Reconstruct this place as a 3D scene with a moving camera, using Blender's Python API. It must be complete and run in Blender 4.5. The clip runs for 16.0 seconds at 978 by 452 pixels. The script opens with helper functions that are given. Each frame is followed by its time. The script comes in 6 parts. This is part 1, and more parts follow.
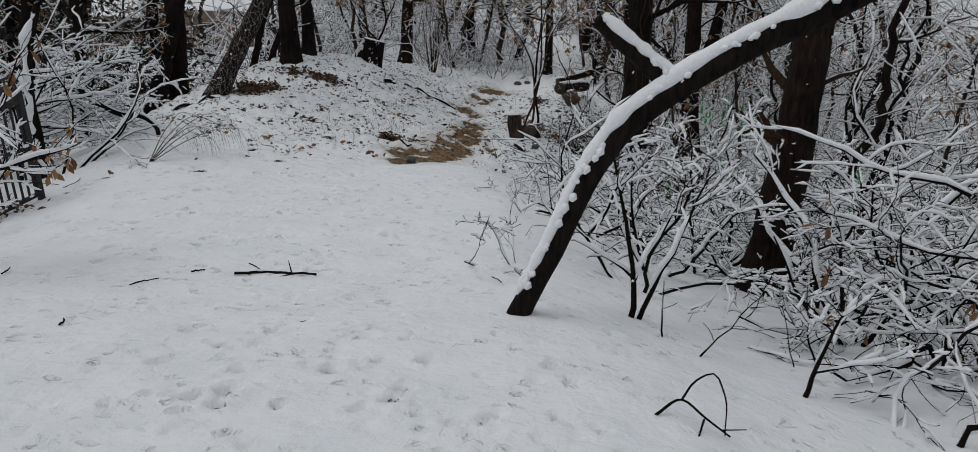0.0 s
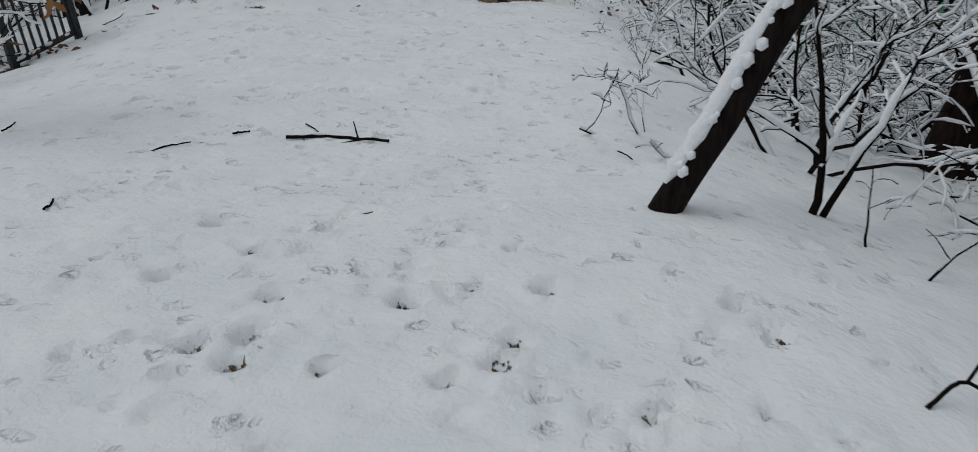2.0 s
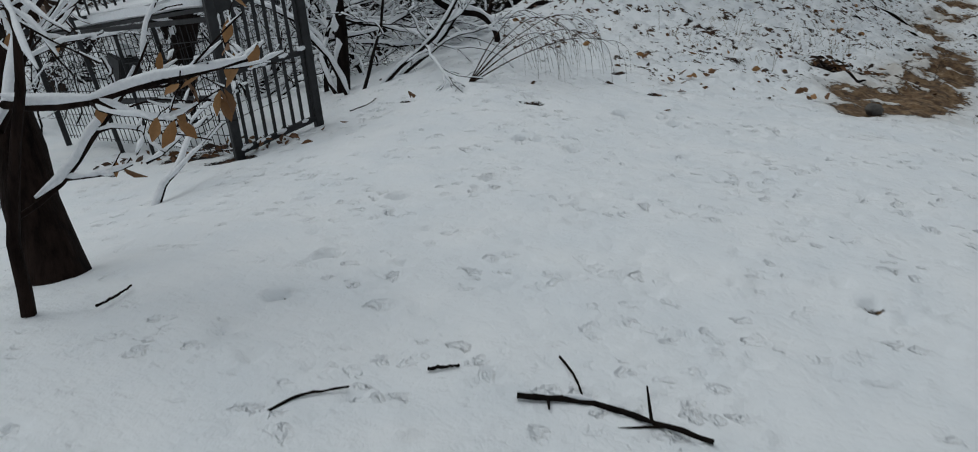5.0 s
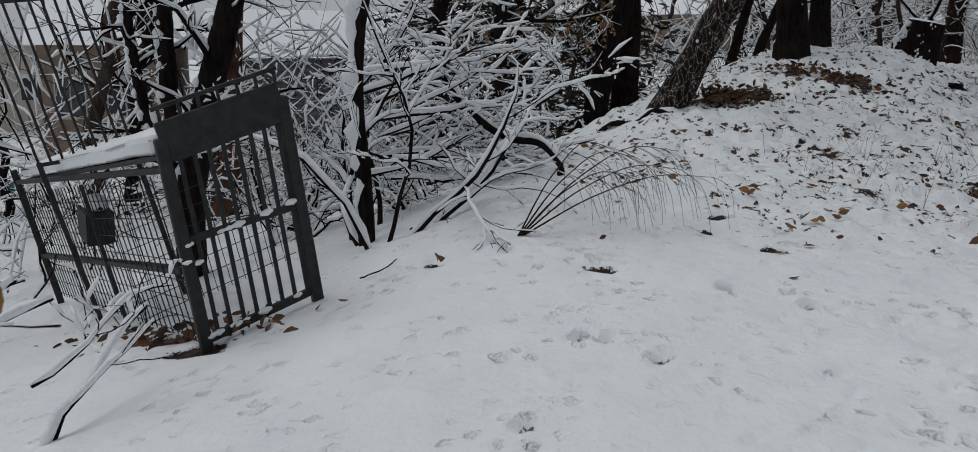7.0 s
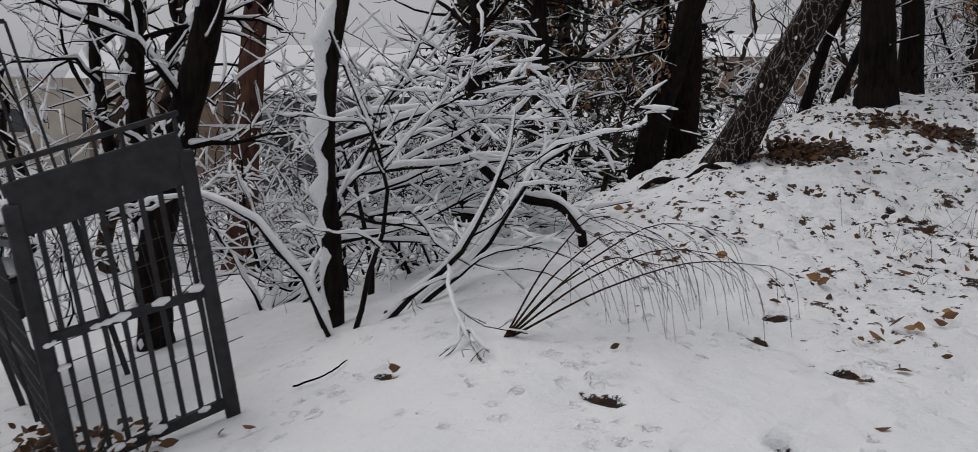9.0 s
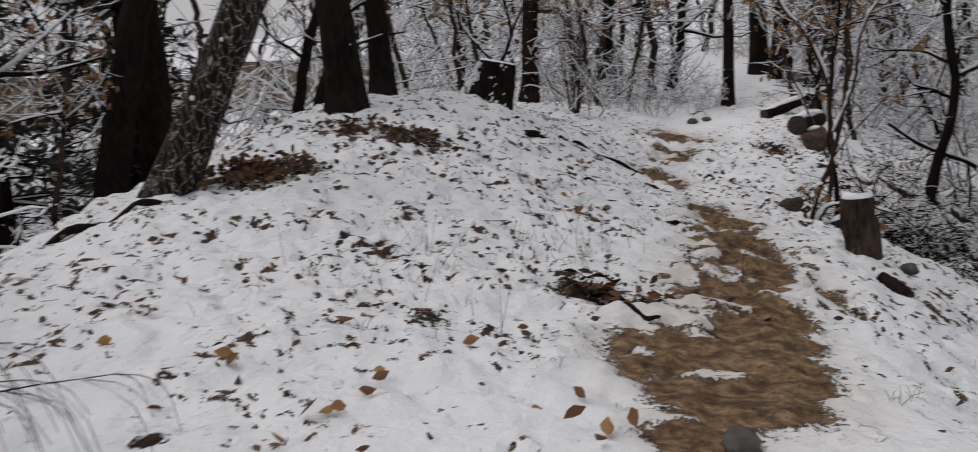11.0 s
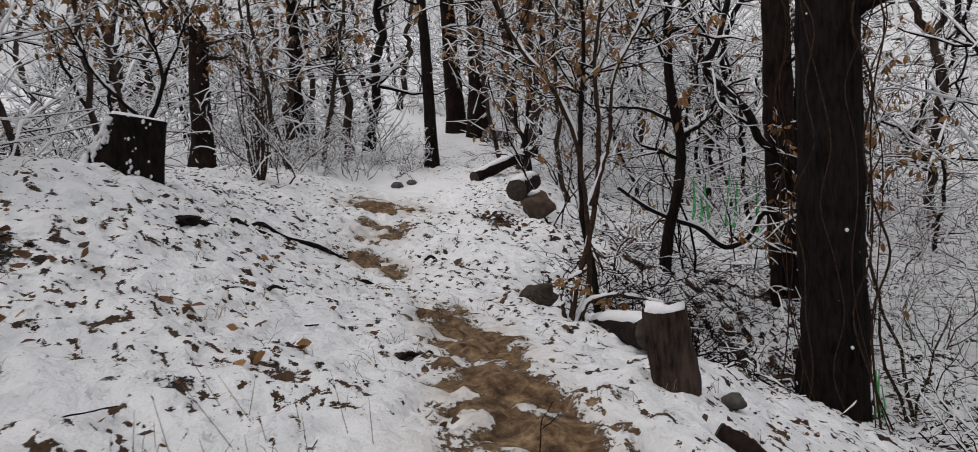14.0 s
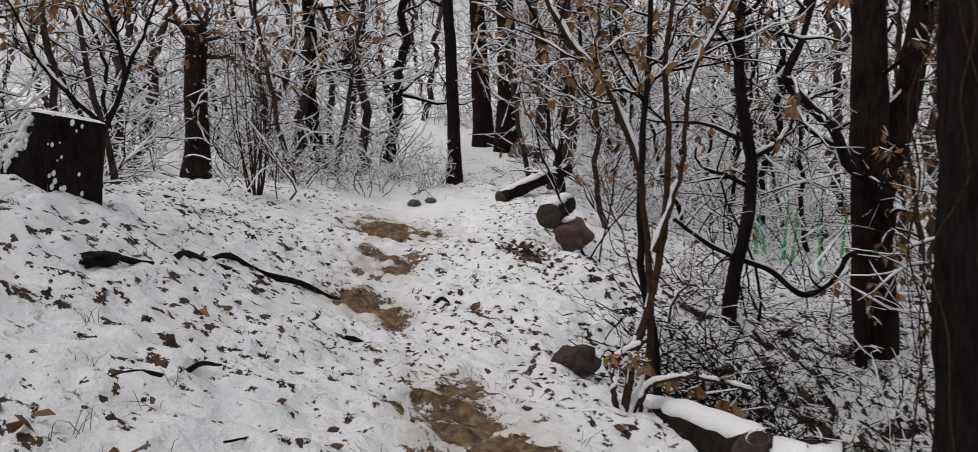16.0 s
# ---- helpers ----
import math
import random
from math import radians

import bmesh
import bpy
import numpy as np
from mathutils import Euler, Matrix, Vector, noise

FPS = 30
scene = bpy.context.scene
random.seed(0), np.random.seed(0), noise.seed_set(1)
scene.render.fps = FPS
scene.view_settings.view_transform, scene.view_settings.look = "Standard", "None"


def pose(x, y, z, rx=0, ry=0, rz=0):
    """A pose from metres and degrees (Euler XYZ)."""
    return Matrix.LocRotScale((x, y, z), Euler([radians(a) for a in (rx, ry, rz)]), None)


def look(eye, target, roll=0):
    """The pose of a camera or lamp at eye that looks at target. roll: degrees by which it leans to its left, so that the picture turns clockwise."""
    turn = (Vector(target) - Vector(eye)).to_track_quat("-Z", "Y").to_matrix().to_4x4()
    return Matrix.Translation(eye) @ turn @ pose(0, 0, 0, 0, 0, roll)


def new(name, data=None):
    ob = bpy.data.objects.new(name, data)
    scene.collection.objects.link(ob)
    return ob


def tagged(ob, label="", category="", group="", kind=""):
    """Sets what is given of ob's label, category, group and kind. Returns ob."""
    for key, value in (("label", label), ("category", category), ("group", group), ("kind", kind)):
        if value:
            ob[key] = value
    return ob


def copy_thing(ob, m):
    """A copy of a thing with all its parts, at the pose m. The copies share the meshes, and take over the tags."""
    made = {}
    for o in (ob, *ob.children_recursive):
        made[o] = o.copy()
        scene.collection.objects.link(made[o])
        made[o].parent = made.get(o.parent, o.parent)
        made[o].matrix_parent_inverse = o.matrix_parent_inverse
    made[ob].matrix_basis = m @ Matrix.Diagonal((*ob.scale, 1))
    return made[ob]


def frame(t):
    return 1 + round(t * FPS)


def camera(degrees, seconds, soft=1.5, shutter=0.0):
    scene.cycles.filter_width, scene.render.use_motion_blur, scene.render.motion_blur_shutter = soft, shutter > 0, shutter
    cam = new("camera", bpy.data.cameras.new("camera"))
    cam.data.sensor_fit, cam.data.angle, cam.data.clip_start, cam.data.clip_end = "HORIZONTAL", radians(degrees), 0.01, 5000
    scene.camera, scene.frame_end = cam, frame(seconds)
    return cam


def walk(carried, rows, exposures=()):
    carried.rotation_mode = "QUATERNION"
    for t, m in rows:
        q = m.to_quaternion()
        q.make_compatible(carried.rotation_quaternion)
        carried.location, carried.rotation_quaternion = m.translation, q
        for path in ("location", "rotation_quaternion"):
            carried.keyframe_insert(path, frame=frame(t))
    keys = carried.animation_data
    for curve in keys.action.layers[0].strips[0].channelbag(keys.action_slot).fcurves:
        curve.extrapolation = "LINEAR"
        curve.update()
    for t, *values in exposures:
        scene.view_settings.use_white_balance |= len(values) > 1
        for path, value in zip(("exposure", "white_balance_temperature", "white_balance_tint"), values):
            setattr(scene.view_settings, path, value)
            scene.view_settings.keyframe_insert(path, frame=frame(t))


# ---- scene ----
cam = camera(62.3, 16.0, soft=0.55, shutter=0.25)
walk(cam, [
    (0, look((0.031, -0.116, 1.67), (0.036, 1.992, 1.231), 1.5)),
    (0.5, look((-0.041, 0.275, 1.622), (-0.072, 2.367, 1.109), 1.1)),
    (1, look((-0.122, 0.625, 1.525), (-0.195, 2.682, 0.887), 0.6)),
    (1.5, look((-0.182, 1.017, 1.45), (-0.302, 3.03, 0.695), 0.9)),
    (2, look((-0.256, 1.434, 1.374), (-0.44, 3.416, 0.551), 1.5)),
    (2.5, look((-0.363, 1.845, 1.334), (-0.674, 3.804, 0.496), 2.1)),
    (3, look((-0.488, 2.288, 1.325), (-0.944, 4.239, 0.533), 2.7)),
    (3.5, look((-0.592, 2.73, 1.325), (-1.173, 4.662, 0.571), 3.1)),
    (4, look((-0.757, 3.168, 1.297), (-1.429, 5.081, 0.569), 3.0)),
    (4.5, look((-0.901, 3.59, 1.308), (-1.666, 5.469, 0.584), 2.9)),
    (5, look((-1.088, 4.048, 1.326), (-1.969, 5.888, 0.633), 2.5)),
    (5.2, look((-1.131, 4.233, 1.33), (-2.071, 6.054, 0.67), 2.1)),
    (7.5, look((-1.973, 6.214, 1.374), (-3.122, 7.992, 0.981), 0.9)),
    (8, look((-2.153, 6.51, 1.364), (-3.396, 8.233, 1.008), 1.5)),
    (8.2, look((-2.198, 6.664, 1.367), (-3.492, 8.352, 1.027), 1.5)),
    (10.3, look((-1.838, 8.32, 1.496), (-2.814, 10.22, 1.215), -1.7)),
    (10.5, look((-1.81, 8.501, 1.49), (-2.59, 10.487, 1.194), -1.9)),
    (11, look((-1.75, 8.947, 1.497), (-1.998, 11.061, 1.167), -2.4)),
    (11.5, look((-1.699, 9.407, 1.517), (-1.688, 11.538, 1.205), -2.5)),
    (12, look((-1.742, 9.843, 1.537), (-1.613, 11.975, 1.26), -2.3)),
    (12.5, look((-1.739, 10.328, 1.542), (-1.544, 12.46, 1.305), -2.1)),
    (13, look((-1.759, 10.795, 1.563), (-1.493, 12.922, 1.356), -2.2)),
    (13.5, look((-1.704, 11.266, 1.564), (-1.302, 13.372, 1.362), -2.6)),
    (14, look((-1.625, 11.678, 1.577), (-1.081, 13.751, 1.361), -2.9)),
    (14.5, look((-1.501, 12.129, 1.569), (-0.866, 14.174, 1.338), -3.1)),
    (15, look((-1.408, 12.568, 1.58), (-0.744, 14.605, 1.357), -2.7)),
    (15.5, look((-1.245, 13.029, 1.622), (-0.633, 15.083, 1.413), -1.9)),
    (16, look((-1.14, 13.496, 1.615), (-0.662, 15.59, 1.438), -1.4)),
], exposures=[(0.0, -0.18, 6450, 10), (1.5, -0.25, 6330, 8), (3.5, -0.32, 6200, 5), (5.0, -0.31, 6170, 5), (8.0, -0.15, 6520, 12), (10.5, 0.1, 6700, 15), (12.5, 0.19, 6720, 14), (16.0, 0.38, 6800, 15)])

# ---- overcast winter daylight ----
world = bpy.data.worlds.new("overcast_sky")
scene.world = world
world.use_nodes = True
wt = world.node_tree
wt.nodes.clear()
sky = wt.nodes.new("ShaderNodeTexSky")
sky.sky_type = "NISHITA"
sky.sun_disc = False
sky.sun_elevation, sky.sun_rotation = radians(59), radians(-65)
sky.dust_density, sky.air_density = 6.0, 1.5
hsv = wt.nodes.new("ShaderNodeHueSaturation")
hsv.inputs["Saturation"].default_value = 0.12
cloud = wt.nodes.new("ShaderNodeMixRGB")
cloud.inputs["Fac"].default_value = 0.72
cloud.inputs["Color2"].default_value = (6.3, 6.6, 7.0, 1)
bg = wt.nodes.new("ShaderNodeBackground")
bg.inputs["Strength"].default_value = 0.072
wout = wt.nodes.new("ShaderNodeOutputWorld")
wt.links.new(sky.outputs["Color"], hsv.inputs["Color"])
wt.links.new(hsv.outputs["Color"], cloud.inputs["Color1"])
wt.links.new(cloud.outputs["Color"], bg.inputs["Color"])
wt.links.new(bg.outputs["Background"], wout.inputs["Surface"])
sun_data = bpy.data.lights.new("sun", "SUN")
sun_data.energy, sun_data.angle, sun_data.color = 0.8, radians(45), (1.0, 0.97, 0.93)
sun = new("sun", sun_data)
sun.matrix_world = look((-13, 6, 24), (0, 12, 0))


# ---- materials ----
def node_material(name):
    m = bpy.data.materials.new(name)
    m.use_nodes = True
    nt = m.node_tree
    return m, nt, nt.nodes["Principled BSDF"]


def noise_node(nt, scale, detail=4.0, rough=0.55, coords=None):
    n = nt.nodes.new("ShaderNodeTexNoise")
    n.inputs["Scale"].default_value, n.inputs["Detail"].default_value, n.inputs["Roughness"].default_value = scale, detail, rough
    if coords is not None:
        nt.links.new(coords, n.inputs["Vector"])
    return n


def ramp_node(nt, fac, stops):
    r = nt.nodes.new("ShaderNodeValToRGB")
    while len(r.color_ramp.elements) < len(stops):
        r.color_ramp.elements.new(0.5)
    for e, (p, c) in zip(r.color_ramp.elements, stops):
        e.position, e.color = p, (*c, 1)
    nt.links.new(fac, r.inputs["Fac"])
    return r


def bump_node(nt, height, strength, distance, bsdf):
    b = nt.nodes.new("ShaderNodeBump")
    b.inputs["Strength"].default_value, b.inputs["Distance"].default_value = strength, distance
    nt.links.new(height, b.inputs["Height"])
    nt.links.new(b.outputs["Normal"], bsdf.inputs["Normal"])
    return b


def world_coords(nt):
    return nt.nodes.new("ShaderNodeNewGeometry").outputs["Position"]


def object_coords(nt):
    return nt.nodes.new("ShaderNodeTexCoord").outputs["Object"]


def stretched(nt, coords, scale):
    m = nt.nodes.new("ShaderNodeMapping")
    m.inputs["Scale"].default_value = scale
    nt.links.new(coords, m.inputs["Vector"])
    return m.outputs["Vector"]


def snow_material():
    m, nt, b = node_material("snow")
    c = world_coords(nt)
    n = noise_node(nt, 60, 4, 0.6, c)
    r = ramp_node(nt, n.outputs["Fac"], [(0.25, (0.76, 0.78, 0.81)), (0.7, (0.88, 0.89, 0.91))])
    nt.links.new(r.outputs["Color"], b.inputs["Base Color"])
    b.inputs["Roughness"].default_value = 0.75
    b.inputs["Specular IOR Level"].default_value = 0.25
    bump_node(nt, n.outputs["Fac"], 0.5, 0.01, b)
    return m


def bark_material(name, dark, light, scale=1.0, depth=0.02, rough=0.8, snow_dust=0.0):
    """Furrowed bark; snow_dust lays blown snow into the relief by a noise of its own."""
    m, nt, b = node_material(name)
    c = object_coords(nt)
    v = stretched(nt, c, (26 * scale, 26 * scale, 5.5 * scale))
    n = noise_node(nt, 1.0, 5, 0.65, v)
    big = noise_node(nt, 2.2, 3, 0.5, c)
    mix = nt.nodes.new("ShaderNodeMath")
    mix.operation = "MULTIPLY_ADD"
    mix.inputs[1].default_value, mix.inputs[2].default_value = 0.5, 0.0
    nt.links.new(big.outputs["Fac"], mix.inputs[0])
    add = nt.nodes.new("ShaderNodeMath")
    nt.links.new(n.outputs["Fac"], add.inputs[0])
    nt.links.new(mix.outputs[0], add.inputs[1])
    r = ramp_node(nt, add.outputs[0], [(0.55, dark), (0.9, light)])
    nt.links.new(r.outputs["Color"], b.inputs["Base Color"])
    b.inputs["Roughness"].default_value = rough
    b.inputs["Specular IOR Level"].default_value = 0.06
    bump_node(nt, n.outputs["Fac"], 0.9, depth, b)
    return m


def plated_material():
    """Coarse bark of dark plates with pale cracks between."""
    m, nt, b = node_material("plated_bark")
    c = object_coords(nt)
    warp = noise_node(nt, 5, 3, 0.5, c)
    mx = nt.nodes.new("ShaderNodeMixRGB")
    mx.inputs["Fac"].default_value = 0.12
    nt.links.new(c, mx.inputs["Color1"])
    nt.links.new(warp.outputs["Color"], mx.inputs["Color2"])
    v = nt.nodes.new("ShaderNodeTexVoronoi")
    v.feature = "DISTANCE_TO_EDGE"
    v.inputs["Scale"].default_value = 1.0
    nt.links.new(stretched(nt, mx.outputs["Color"], (19, 19, 7.5)), v.inputs["Vector"])
    n = noise_node(nt, 45, 4, 0.6, c)
    ad = nt.nodes.new("ShaderNodeMath")
    ad.operation = "MULTIPLY_ADD"
    ad.inputs[1].default_value = 0.14
    nt.links.new(n.outputs["Fac"], ad.inputs[0])
    nt.links.new(v.outputs["Distance"], ad.inputs[2])
    r = ramp_node(nt, ad.outputs[0], [(0.055, (0.42, 0.4, 0.39)), (0.105, (0.03, 0.021, 0.018)), (0.5, (0.009, 0.007, 0.007))])
    nt.links.new(r.outputs["Color"], b.inputs["Base Color"])
    b.inputs["Roughness"].default_value, b.inputs["Specular IOR Level"].default_value = 0.85, 0.06
    bump_node(nt, ad.outputs[0], 0.9, 0.04, b)
    return m


def plain_material(name, a, c2, scale, rough, metal=0.0, bump=0.0, spec=0.3):
    m, nt, b = node_material(name)
    n = noise_node(nt, scale, 5, 0.6, object_coords(nt))
    r = ramp_node(nt, n.outputs["Fac"], [(0.3, a), (0.72, c2)])
    nt.links.new(r.outputs["Color"], b.inputs["Base Color"])
    b.inputs["Roughness"].default_value, b.inputs["Metallic"].default_value = rough, metal
    b.inputs["Specular IOR Level"].default_value = spec
    if bump:
        bump_node(nt, n.outputs["Fac"], bump, 0.01, b)
    return m


def island_material(name, colours, rough=0.7):
    """One colour of a range for each loose piece of a joined mesh."""
    m, nt, b = node_material(name)
    g = nt.nodes.new("ShaderNodeNewGeometry")
    stops = [(i / max(1, len(colours) - 1), c) for i, c in enumerate(colours)]
    r = ramp_node(nt, g.outputs["Random Per Island"], stops)
    n = noise_node(nt, 90, 3, 0.6, object_coords(nt))
    mx = nt.nodes.new("ShaderNodeMixRGB")
    mx.blend_type = "MULTIPLY"
    mx.inputs["Fac"].default_value = 0.5
    nt.links.new(r.outputs["Color"], mx.inputs["Color1"])
    nt.links.new(n.outputs["Fac"], mx.inputs["Color2"])
    nt.links.new(mx.outputs["Color"], b.inputs["Base Color"])
    b.inputs["Roughness"].default_value = rough
    return m


def ground_material():
    """Snow with bare trodden soil and leaf litter where the snow is gone (attribute bare)."""
    m, nt, b = node_material("snowy_ground")
    c = world_coords(nt)
    at = nt.nodes.new("ShaderNodeAttribute")
    at.attribute_name = "bare"
    fine = noise_node(nt, 34, 6, 0.7, c)
    mid = noise_node(nt, 7, 4, 0.6, c)
    s1 = nt.nodes.new("ShaderNodeMath")
    s1.operation = "MULTIPLY_ADD"
    s1.inputs[1].default_value, s1.inputs[2].default_value = 1.25, -0.625
    nt.links.new(fine.outputs["Fac"], s1.inputs[0])
    s2 = nt.nodes.new("ShaderNodeMath")
    nt.links.new(s1.outputs[0], s2.inputs[0])
    nt.links.new(at.outputs["Fac"], s2.inputs[1])
    thin = nt.nodes.new("ShaderNodeAttribute")
    thin.attribute_name = "thin"
    speck = noise_node(nt, 12.0, 5, 0.62, stretched(nt, c, (1.0, 0.8, 1.0)))
    sp = nt.nodes.new("ShaderNodeMapRange")
    sp.inputs["From Min"].default_value, sp.inputs["From Max"].default_value, sp.inputs["To Max"].default_value = 0.535, 0.61, 0.95
    nt.links.new(speck.outputs["Fac"], sp.inputs["Value"])
    patchy = noise_node(nt, 1.7, 3, 0.55, c)
    pr = nt.nodes.new("ShaderNodeMapRange")
    pr.inputs["From Min"].default_value, pr.inputs["From Max"].default_value, pr.inputs["To Min"].default_value, pr.inputs["To Max"].default_value = 0.38, 0.6, 0.28, 1.1
    nt.links.new(patchy.outputs["Fac"], pr.inputs["Value"])
    spp = nt.nodes.new("ShaderNodeMath")
    spp.operation = "MULTIPLY"
    nt.links.new(sp.outputs["Result"], spp.inputs[0])
    nt.links.new(pr.outputs["Result"], spp.inputs[1])
    s3 = nt.nodes.new("ShaderNodeMath")
    s3.operation = "MULTIPLY_ADD"
    nt.links.new(spp.outputs[0], s3.inputs[0])
    nt.links.new(thin.outputs["Fac"], s3.inputs[1])
    nt.links.new(s2.outputs[0], s3.inputs[2])
    mask = ramp_node(nt, s3.outputs[0], [(0.44, (0, 0, 0)), (0.52, (1, 1, 1))])
    blot = noise_node(nt, 11, 5, 0.7, stretched(nt, c, (1.0, 1.2, 1.0)))
    soil = ramp_node(nt, blot.outputs["Fac"], [(0.3, (0.022, 0.013, 0.008)), (0.45, (0.1, 0.058, 0.03)), (0.56, (0.19, 0.12, 0.062)), (0.72, (0.34, 0.25, 0.16))])
    tint = noise_node(nt, 2.3, 3, 0.5, c)
    litter = ramp_node(nt, mid.outputs["Fac"], [(0.4, (0.007, 0.004, 0.0035)), (0.7, (0.085, 0.036, 0.016))])
    at2 = nt.nodes.new("ShaderNodeAttribute")
    at2.attribute_name = "litter"
    sm = nt.nodes.new("ShaderNodeMixRGB")
    nt.links.new(at2.outputs["Fac"], sm.inputs["Fac"])
    nt.links.new(soil.outputs["Color"], sm.inputs["Color1"])
    nt.links.new(litter.outputs["Color"], sm.inputs["Color2"])
    snowc = ramp_node(nt, tint.outputs["Fac"], [(0.3, (0.80, 0.83, 0.86)), (0.7, (0.87, 0.885, 0.90))])
    trod = nt.nodes.new("ShaderNodeAttribute")
    trod.attribute_name = "trodden"
    sl = nt.nodes.new("ShaderNodeMath")
    sl.operation = "MULTIPLY"
    nt.links.new(trod.outputs["Fac"], sl.inputs[0])
    nt.links.new(mid.outputs["Fac"], sl.inputs[1])
    slush = nt.nodes.new("ShaderNodeMixRGB")
    slush.inputs["Color2"].default_value = (0.42, 0.36, 0.29, 1)
    nt.links.new(sl.outputs[0], slush.inputs["Fac"])
    nt.links.new(snowc.outputs["Color"], slush.inputs["Color1"])
    mx = nt.nodes.new("ShaderNodeMixRGB")
    nt.links.new(mask.outputs["Color"], mx.inputs["Fac"])
    nt.links.new(slush.outputs["Color"], mx.inputs["Color1"])
    nt.links.new(sm.outputs["Color"], mx.inputs["Color2"])
    nt.links.new(mx.outputs["Color"], b.inputs["Base Color"])
    b.inputs["Roughness"].default_value = 0.7
    b.inputs["Specular IOR Level"].default_value = 0.25
    hs = nt.nodes.new("ShaderNodeMath")
    hs.operation = "MULTIPLY_ADD"
    hs.inputs[1].default_value = 0.2
    nt.links.new(fine.outputs["Fac"], hs.inputs[0])
    nt.links.new(mid.outputs["Fac"], hs.inputs[2])
    cells = nt.nodes.new("ShaderNodeTexVoronoi")
    cells.inputs["Scale"].default_value = 9.0
    wob = nt.nodes.new("ShaderNodeVectorMath")
    wob.operation = "MULTIPLY_ADD"
    wob.inputs[1].default_value = (0.16, 0.16, 0.0)
    nt.links.new(noise_node(nt, 14, 3, 0.6, c).outputs["Color"], wob.inputs[0])
    nt.links.new(c, wob.inputs[2])
    nt.links.new(wob.outputs[0], cells.inputs["Vector"])
    pit = nt.nodes.new("ShaderNodeMapRange")
    pit.interpolation_type = "SMOOTHSTEP"
    pit.inputs["From Min"].default_value, pit.inputs["From Max"].default_value, pit.inputs["To Min"].default_value, pit.inputs["To Max"].default_value = 0.0, 0.42, -0.27, 0.0
    nt.links.new(cells.outputs["Distance"], pit.inputs["Value"])
    some = nt.nodes.new("ShaderNodeMapRange")
    some.inputs["From Min"].default_value, some.inputs["From Max"].default_value = 0.44, 0.6
    nt.links.new(noise_node(nt, 2.1, 3, 0.6, c).outputs["Fac"], some.inputs["Value"])
    pits = nt.nodes.new("ShaderNodeMath")
    pits.operation = "MULTIPLY"
    nt.links.new(pit.outputs["Result"], pits.inputs[0])
    nt.links.new(some.outputs["Result"], pits.inputs[1])
    cut = nt.nodes.new("ShaderNodeMath")
    cut.operation = "SUBTRACT"
    half = nt.nodes.new("ShaderNodeMath")
    half.operation = "MULTIPLY"
    lumpy = nt.nodes.new("ShaderNodeMath")
    lumpy.operation = "MULTIPLY_ADD"
    lumpy.inputs[1].default_value, lumpy.inputs[2].default_value = 0.45, 0.3
    nt.links.new(thin.outputs["Fac"], lumpy.inputs[0])
    nt.links.new(lumpy.outputs[0], half.inputs[1])
    nt.links.new(hs.outputs[0], half.inputs[0])
    pitted = nt.nodes.new("ShaderNodeMath")
    nt.links.new(half.outputs[0], pitted.inputs[0])
    nt.links.new(pits.outputs[0], pitted.inputs[1])
    nt.links.new(pitted.outputs[0], cut.inputs[0])
    nt.links.new(mask.outputs["Color"], cut.inputs[1])
    bump_node(nt, cut.outputs[0], 1.0, 0.09, b)
    return m


SNOW = snow_material()
GROUND = ground_material()
BARK = bark_material("wet_dark_bark", (0.003, 0.0022, 0.002), (0.019, 0.014, 0.0125))
BARK_WARM = bark_material("brown_bark", (0.003, 0.002, 0.0018), (0.024, 0.015, 0.012), 0.9)
BARK_PLATED = plated_material()
BARK_FAR = bark_material("grey_brown_bark", (0.008, 0.006, 0.005), (0.075, 0.052, 0.042), 0.9)
BARK_RED = bark_material("smooth_reddish_bark", (0.035, 0.018, 0.014), (0.12, 0.058, 0.043), 0.5, 0.008)
TWIG = plain_material("dark_twig", (0.003, 0.0025, 0.0025), (0.015, 0.011, 0.009), 30, 0.85, spec=0.05)
TWIG_BROWN = plain_material("brown_twig", (0.014, 0.009, 0.007), (0.07, 0.042, 0.028), 30, 0.85, spec=0.05)
LEAF = island_material("withered_leaf", [(0.10, 0.042, 0.012), (0.32, 0.15, 0.045), (0.42, 0.22, 0.08), (0.2, 0.085, 0.03)])
LITTER = island_material("leaf_litter", [(0.03, 0.016, 0.01), (0.10, 0.045, 0.018), (0.2, 0.09, 0.03), (0.05, 0.028, 0.018)])
GRASS = island_material("dry_grass", [(0.22, 0.17, 0.08), (0.32, 0.25, 0.12), (0.12, 0.09, 0.05)])
IRON = plain_material("dark_painted_iron", (0.014, 0.0142, 0.0155), (0.034, 0.0345, 0.037), 14, 0.55, 0.0, 0.1, 0.25)
STONE = plain_material("wet_stone", (0.03, 0.027, 0.025), (0.12, 0.11, 0.10), 9, 0.6, 0, 0.4)
CUT = plain_material("weathered_cut_wood", (0.012, 0.009, 0.008), (0.07, 0.05, 0.038), 22, 0.8, 0, 0.5)
GREEN_NET = plain_material("green_netting", (0.05, 0.32, 0.10), (0.12, 0.5, 0.2), 20, 0.6)
